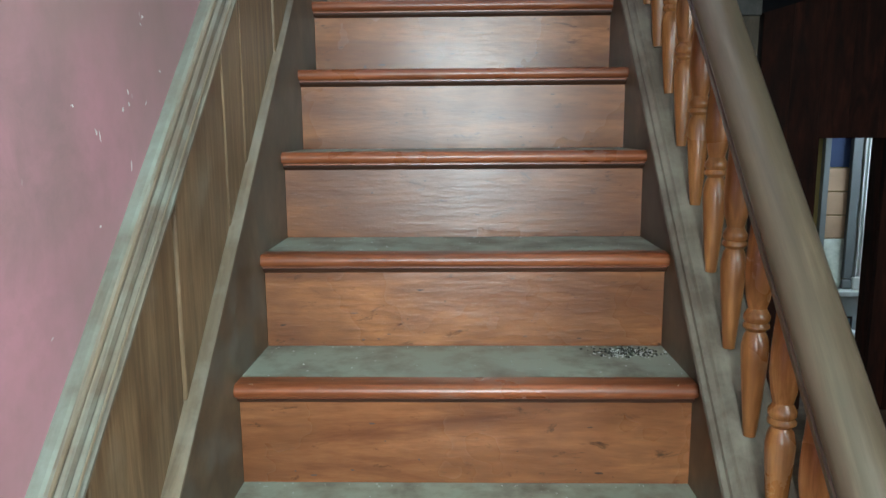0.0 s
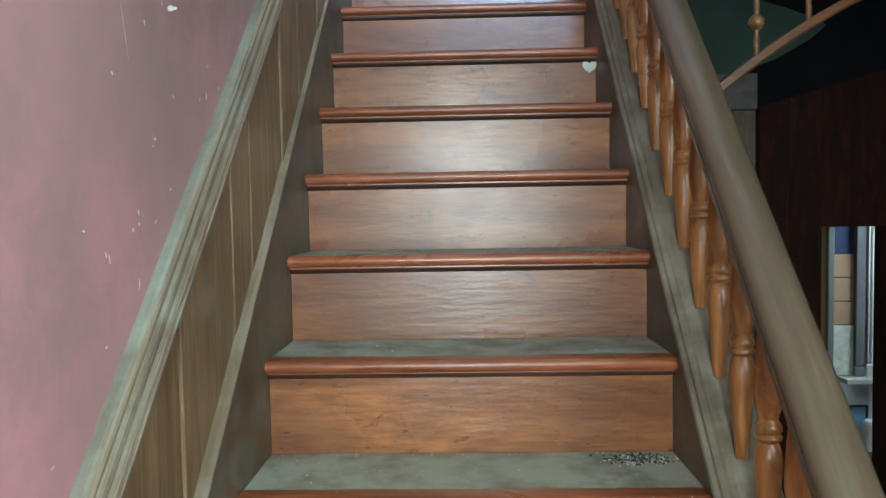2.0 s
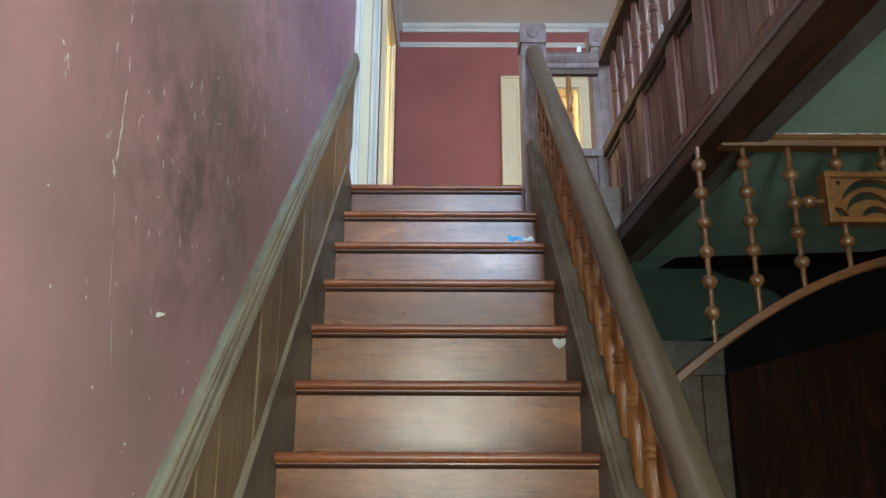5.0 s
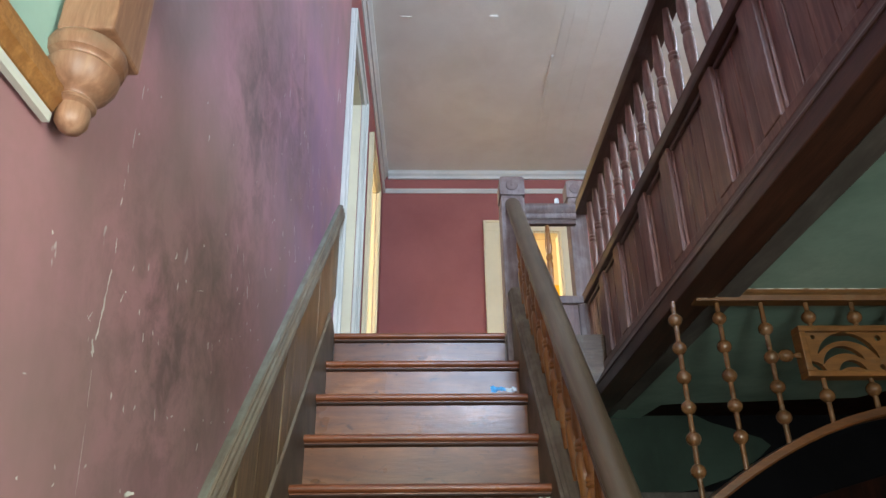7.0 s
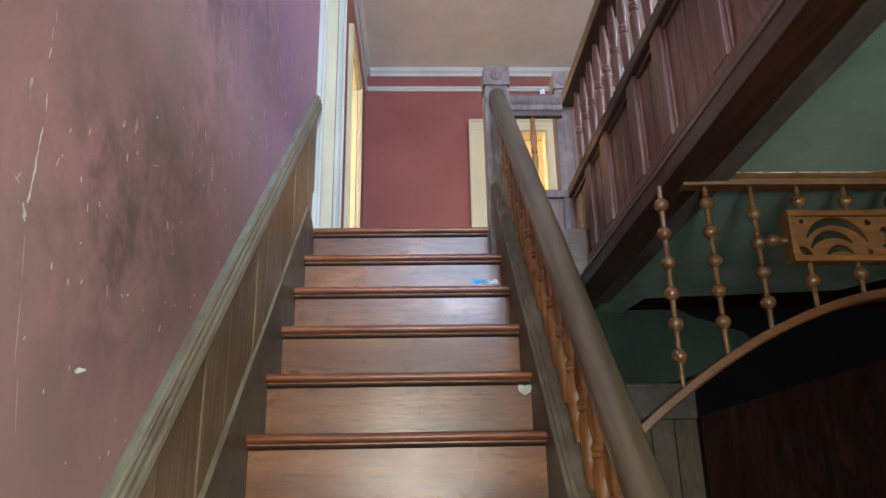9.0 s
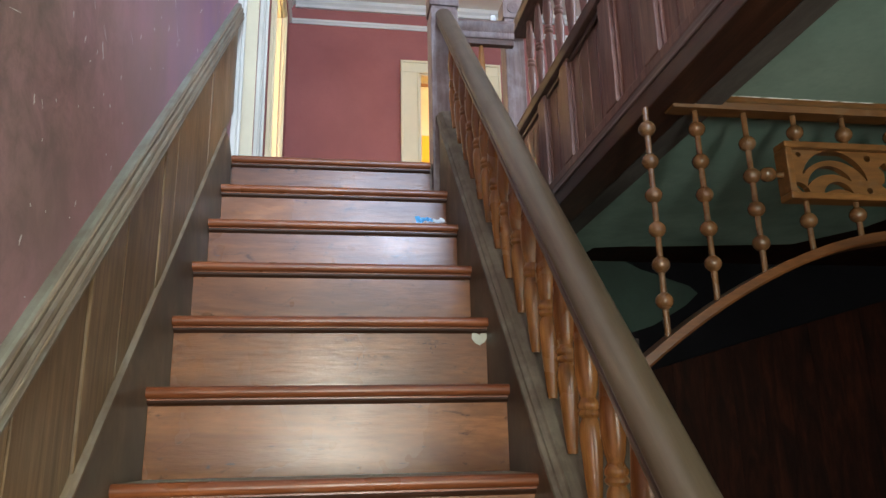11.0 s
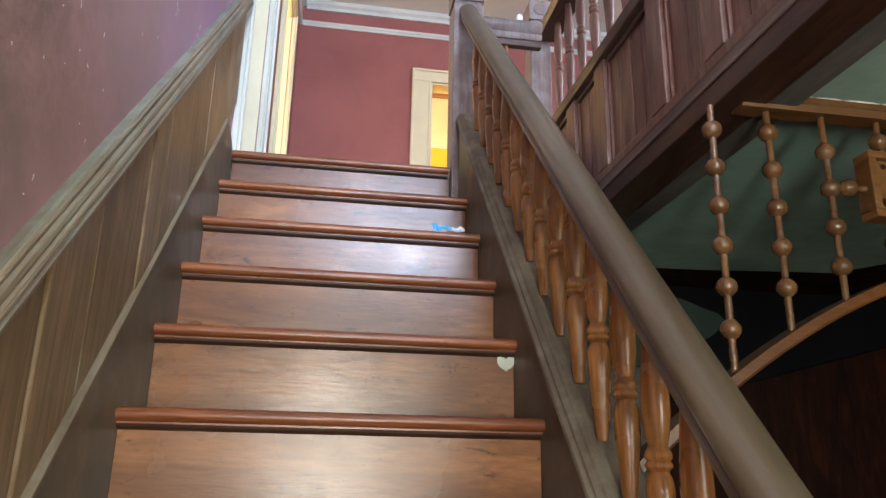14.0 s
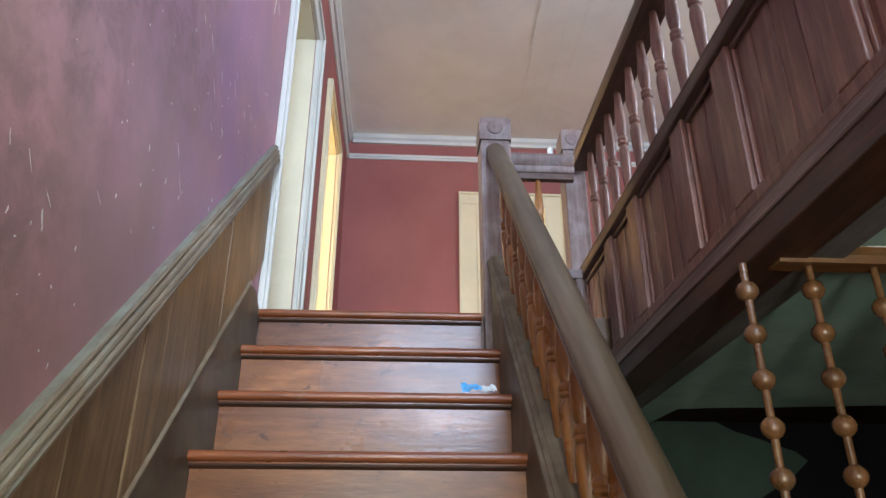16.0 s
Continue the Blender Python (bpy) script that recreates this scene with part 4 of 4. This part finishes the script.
for i in range(NU):
    for j in range(NV):
        c = [(gu[i], gv[j], F[i][j]), (gu[i + 1], gv[j], F[i + 1][j]), (gu[i + 1], gv[j + 1], F[i + 1][j + 1]), (gu[i], gv[j + 1], F[i][j + 1])]
        if all(p[2] <= 0 for p in c):
            continue
        poly, cutpts = [], []
        for a, b in zip(c, c[1:] + c[:1]):
            if a[2] > 0:
                poly.append(a[:2])
            if (a[2] > 0) != (b[2] > 0):
                t = a[2] / (a[2] - b[2])
                t = min(0.93, max(0.07, t))
                q = (a[0] + (b[0] - a[0]) * t, a[1] + (b[1] - a[1]) * t)
                poly.append(q)
                cutpts.append(q)
        if len(poly) < 3:
            continue
        bm.faces.new([vert(u, v, YF) for u, v in poly])
        bm.faces.new([vert(u, v, YB) for u, v in reversed(poly)])
        if len(cutpts) == 2:
            (a, b) = cutpts
            bm.faces.new((vert(*a, YF), vert(*b, YF), vert(*b, YB), vert(*a, YB)))
part("scrollwork", bm, M_FRET, panel, "board cut through with leafy scrolls")

# ---- litter and wear ----
wr = thing("blue_wrapper", "crumpled blue and white wrapper lying on a tread", "litter")
yw, zw = Y0 + RUN * 8 + 0.045, Z0 + RISE * 8
bm = bmesh.new()
bmesh.ops.create_grid(bm, x_segments=10, y_segments=6, size=0.5)
for v in bm.verts:
    n3 = noise.noise(Vector((v.co.x * 5, v.co.y * 5, 1.3)))
    v.co = Vector((0.683 + v.co.x * 0.055, yw + 0.02 + v.co.y * 0.05, zw + 0.016 + 0.014 * n3 + 0.03 * (v.co.y + 0.5)))
part("blue_half", bm, M_BLUE, wr, "", True)
bm = bmesh.new()
bmesh.ops.create_grid(bm, x_segments=8, y_segments=6, size=0.5)
for v in bm.verts:
    n3 = noise.noise(Vector((v.co.x * 5, v.co.y * 5, 7.3)))
    v.co = Vector((0.732 + v.co.x * 0.045, yw + 0.025 + v.co.y * 0.05, zw + 0.016 + 0.014 * n3 + 0.026 * (v.co.y + 0.5)))
part("white_half", bm, M_LINEN, wr, "", True)

heart = bmesh.new()
hv = []
for k in range(28):
    a = 2 * math.pi * k / 28
    lobe = 0.0014 * (13 * math.cos(a) - 5 * math.cos(2 * a) - 2 * math.cos(3 * a))
    wob = 1 + 0.12 * noise.noise(Vector((2.3 * math.cos(a), 2.3 * math.sin(a), 0.7)))
    hv.append((0.021 * wob * math.copysign(abs(math.sin(a)) ** 2.2, math.sin(a)), wob * (lobe if lobe > 0 else lobe * 0.82)))
hy = Y0 + RUN * 6 + 0.0285
front = [heart.verts.new((0.7685 + a, hy - 0.0015, 1.847 + b)) for a, b in hv]
back = [heart.verts.new((0.7685 + a, hy + 0.0013, 1.847 + b)) for a, b in hv]
heart.faces.new(front)
heart.faces.new(back[::-1])
for i in range(28):
    heart.faces.new((front[i], front[(i + 1) % 28], back[(i + 1) % 28], back[i]))
tagged(part("heart_patch", heart, M_PAPER), "pale heart-shaped scrap stuck on a riser", "patch")


def chip(bm, y, z, h, w, lean, rnd, steps=5):
    """A jagged sliver of bared plaster on the stair wall, standing a hair proud of the paint."""
    left, right = [], []
    x = WALL_X + skew(y) + 0.0012
    for k in range(steps + 1):
        t = k / steps
        mid = y + lean * (t - 0.5) + rnd.uniform(-0.3, 0.3) * w
        ww = w * (0.25 + 0.75 * math.sin(math.pi * min(0.95, max(0.05, t + rnd.uniform(-0.15, 0.15)))))
        zz = z + h * (t - 0.5)
        left.append(bm.verts.new((x, mid - ww / 2, zz)))
        right.append(bm.verts.new((x, mid + ww / 2, zz)))
    for k in range(steps):
        bm.faces.new((left[k], right[k], right[k + 1], left[k + 1]))


wall_ob = bpy.data.objects["wall_left"]
rnd = random.Random(11)
bm = bmesh.new()
for y, z, h, w, lean in ((0.337, 2.321, 0.026, 0.0022, -0.002), (0.339, 2.234, 0.035, 0.0022, -0.003), (0.340, 2.179, 0.019, 0.0012, -0.005), (0.339, 2.15, 0.018, 0.001, -0.002), (0.341, 2.121, 0.016, 0.002, 0.001), (0.352, 2.053, 0.023, 0.0025, -0.005), (0.353, 2.002, 0.027, 0.003, 0.001), (0.352, 1.957, 0.06, 0.0042, 0.002), (0.350, 1.918, 0.024, 0.004, 0.002), (0.345, 1.893, 0.022, 0.0065, -0.008), (0.36, 1.84, 0.05, 0.0008, -0.01), (0.375, 1.75, 0.09, 0.0007, -0.012), (0.40, 1.66, 0.07, 0.0007, -0.016)):
    chip(bm, y, z, h, w * 1.2, lean, rnd, 9)
part("long_crack", bm, M_DEBRIS, wall_ob, "white crack running up the painted wall")
CHIPS = ((0.403, 1.990, 0.016, 0.002, 0.006), (0.472, 1.994, 0.009, 0.004, -0.002), (0.538, 1.982, 0.008, 0.003, -0.006), (0.567, 1.975, 0.008, 0.003, -0.004), (0.603, 1.861, 0.018, 0.003, -0.007), (0.429, 1.848, 0.010, 0.004, -0.004), (0.736, 2.140, 0.014, 0.003, 0.034), (1.067, 2.274, 0.030, 0.006, -0.014), (1.069, 2.311, 0.018, 0.004, -0.026), (0.944, 2.334, 0.022, 0.0025, -0.010), (1.002, 2.333, 0.026, 0.0025, -0.020), (1.219, 2.394, 0.016, 0.004, -0.026), (1.580, 2.624, 0.050, 0.004, -0.034), (1.533, 2.688, 0.024, 0.004, -0.022), (1.705, 2.988, 0.042, 0.0045, -0.036), (1.753, 3.064, 0.03, 0.004, -0.02), (1.727, 2.887, 0.016, 0.006, -0.02), (1.888, 3.125, 0.035, 0.004, -0.03), (1.834, 2.859, 0.03, 0.006, 0.025), (1.829, 2.931, 0.027, 0.005, 0.002), (1.556, 3.091, 0.021, 0.004, -0.02), (1.639, 3.084, 0.030, 0.005, -0.036), (2.016, 3.127, 0.018, 0.006, -0.018), (2.099, 3.172, 0.021, 0.005, -0.010), (2.236, 3.777, 0.108, 0.016, 0.02), (2.288, 3.810, 0.042, 0.012, -0.03), (0.853, 2.062, 0.013, 0.002, -0.006), (0.320, 1.931, 0.014, 0.002, 0.008), (0.317, 1.926, 0.005, 0.002, -0.014), (1.203, 2.909, 0.011, 0.003, -0.012), (1.451, 3.336, 0.021, 0.004, -0.020))
for y, z, h, w, lean in CHIPS:
    bm = bmesh.new()
    chip(bm, y, z, h, w, lean, rnd)
    part("chip", bm, M_DEBRIS, wall_ob)
bm = bmesh.new()
for k in range(150):
    y = rnd.uniform(0.08, 2.4)
    z = line_z(y) + 0.6 + abs(rnd.gauss(0, 0.55))
    if z < 4.6:
        chip(bm, y, z, rnd.choice((0.003, 0.004, 0.005, 0.006, 0.012)) * rnd.uniform(0.7, 1.4), rnd.uniform(0.0025, 0.006), rnd.uniform(-0.004, 0.004), rnd, 3)
for k in range(25):
    y = rnd.uniform(-0.3, 0.05)
    chip(bm, y, rnd.uniform(line_z(y) + 0.62, 2.0), rnd.uniform(0.002, 0.006), rnd.uniform(0.002, 0.005), 0.0, rnd, 3)
tagged(part("small_chips", bm, M_DEBRIS, wall_ob), kind="stuff")
bm = bmesh.new()
bmesh.ops.create_grid(bm, x_segments=5, y_segments=4, size=0.5)
for v in bm.verts:
    c = v.co.copy()
    v.co = Vector((WALL_X + skew(0.536) + 0.003 + 0.010 * (c.x + 0.5) ** 2, 0.536 + c.x * 0.013, 1.726 + c.y * 0.007 * (1.2 - abs(c.x) * 1.6) + 0.004 * c.x + 0.002 * noise.noise(c * 7)))
tagged(part("paint_flake", bm, M_FLAKE), "curled pale flake of paint on the wall", "flake")

# crumbs of plaster and dust on the treads
bm = bmesh.new()


def crumb(bm, x, y, z, r, rnd):
    vs = [bm.verts.new((x + r * rnd.uniform(0.5, 1.2) * math.cos(a), y + r * rnd.uniform(0.5, 1.2) * math.sin(a), z)) for a in (0.3, 2.3, 4.4)]
    top = bm.verts.new((x, y, z + r * rnd.uniform(0.5, 1.0)))
    for i in range(3):
        bm.faces.new((vs[i], vs[(i + 1) % 3], top))
    bm.faces.new(vs[::-1])


for k in range(-1, 10):
    y0, z0 = Y0 + RUN * k, Z0 + RISE * k
    for i in range(80 if k < 4 else 40):
        back = rnd.random() < 0.35
        yy = y0 + (RUN + 0.026 - abs(rnd.gauss(0, 0.006)) if back else rnd.uniform(0.004, RUN + 0.02))
        crumb(bm, rnd.uniform(0.01, W - 0.01), yy, z0 - 0.0005, rnd.uniform(0.0008, 0.0026), rnd)
tagged(part("tread_crumbs", bm, M_DEBRIS), "pale crumbs of plaster scattered over the treads", "debris", kind="stuff")
leaves = thing("debris_heap", "small heap of dry leaf bits and plaster on a tread", "debris")
y0, z0 = Y0 + RUN * 1, Z0 + RISE * 1
for nm, mat, n, sz in (("dark_bits", M_LEAF, 240, 0.0048), ("pale_bits", M_DEBRIS, 190, 0.0036)):
    bm = bmesh.new()
    for k in range(n):
        crumb(bm, min(W - 0.005, 0.71 + rnd.gauss(0, 0.028)), y0 + 0.19 + rnd.gauss(0, 0.015), z0 - 0.0004, rnd.uniform(0.4, 1.0) * sz, rnd)
    tagged(part(nm, bm, mat, leaves), kind="stuff")

# chipped plaster along the top of the fretwork
bm = bmesh.new()
x = 1.19
while x < 2.6:
    w = rnd.uniform(0.02, 0.09)
    if rnd.random() < 0.75:
        d = rnd.uniform(0.001, 0.003)
        vs = [bm.verts.new(p) for p in ((x, FY - 0.0215, 2.3842), (x + w, FY - 0.0215, 2.3842), (x + w * 0.8, FY - 0.0215 - d, 2.3838), (x + w * 0.2, FY - 0.0215 - d, 2.3838), (x, FY - 0.0215, 2.3815), (x + w, FY - 0.0215, 2.3815))]
        bm.faces.new(vs[:4])
        bm.faces.new((vs[4], vs[5], vs[2], vs[3]))
    x += w
tagged(part("chipped_plaster", bm, M_DEBRIS), "chipped white plaster edge along the fretwork rail", "debris", kind="stuff")
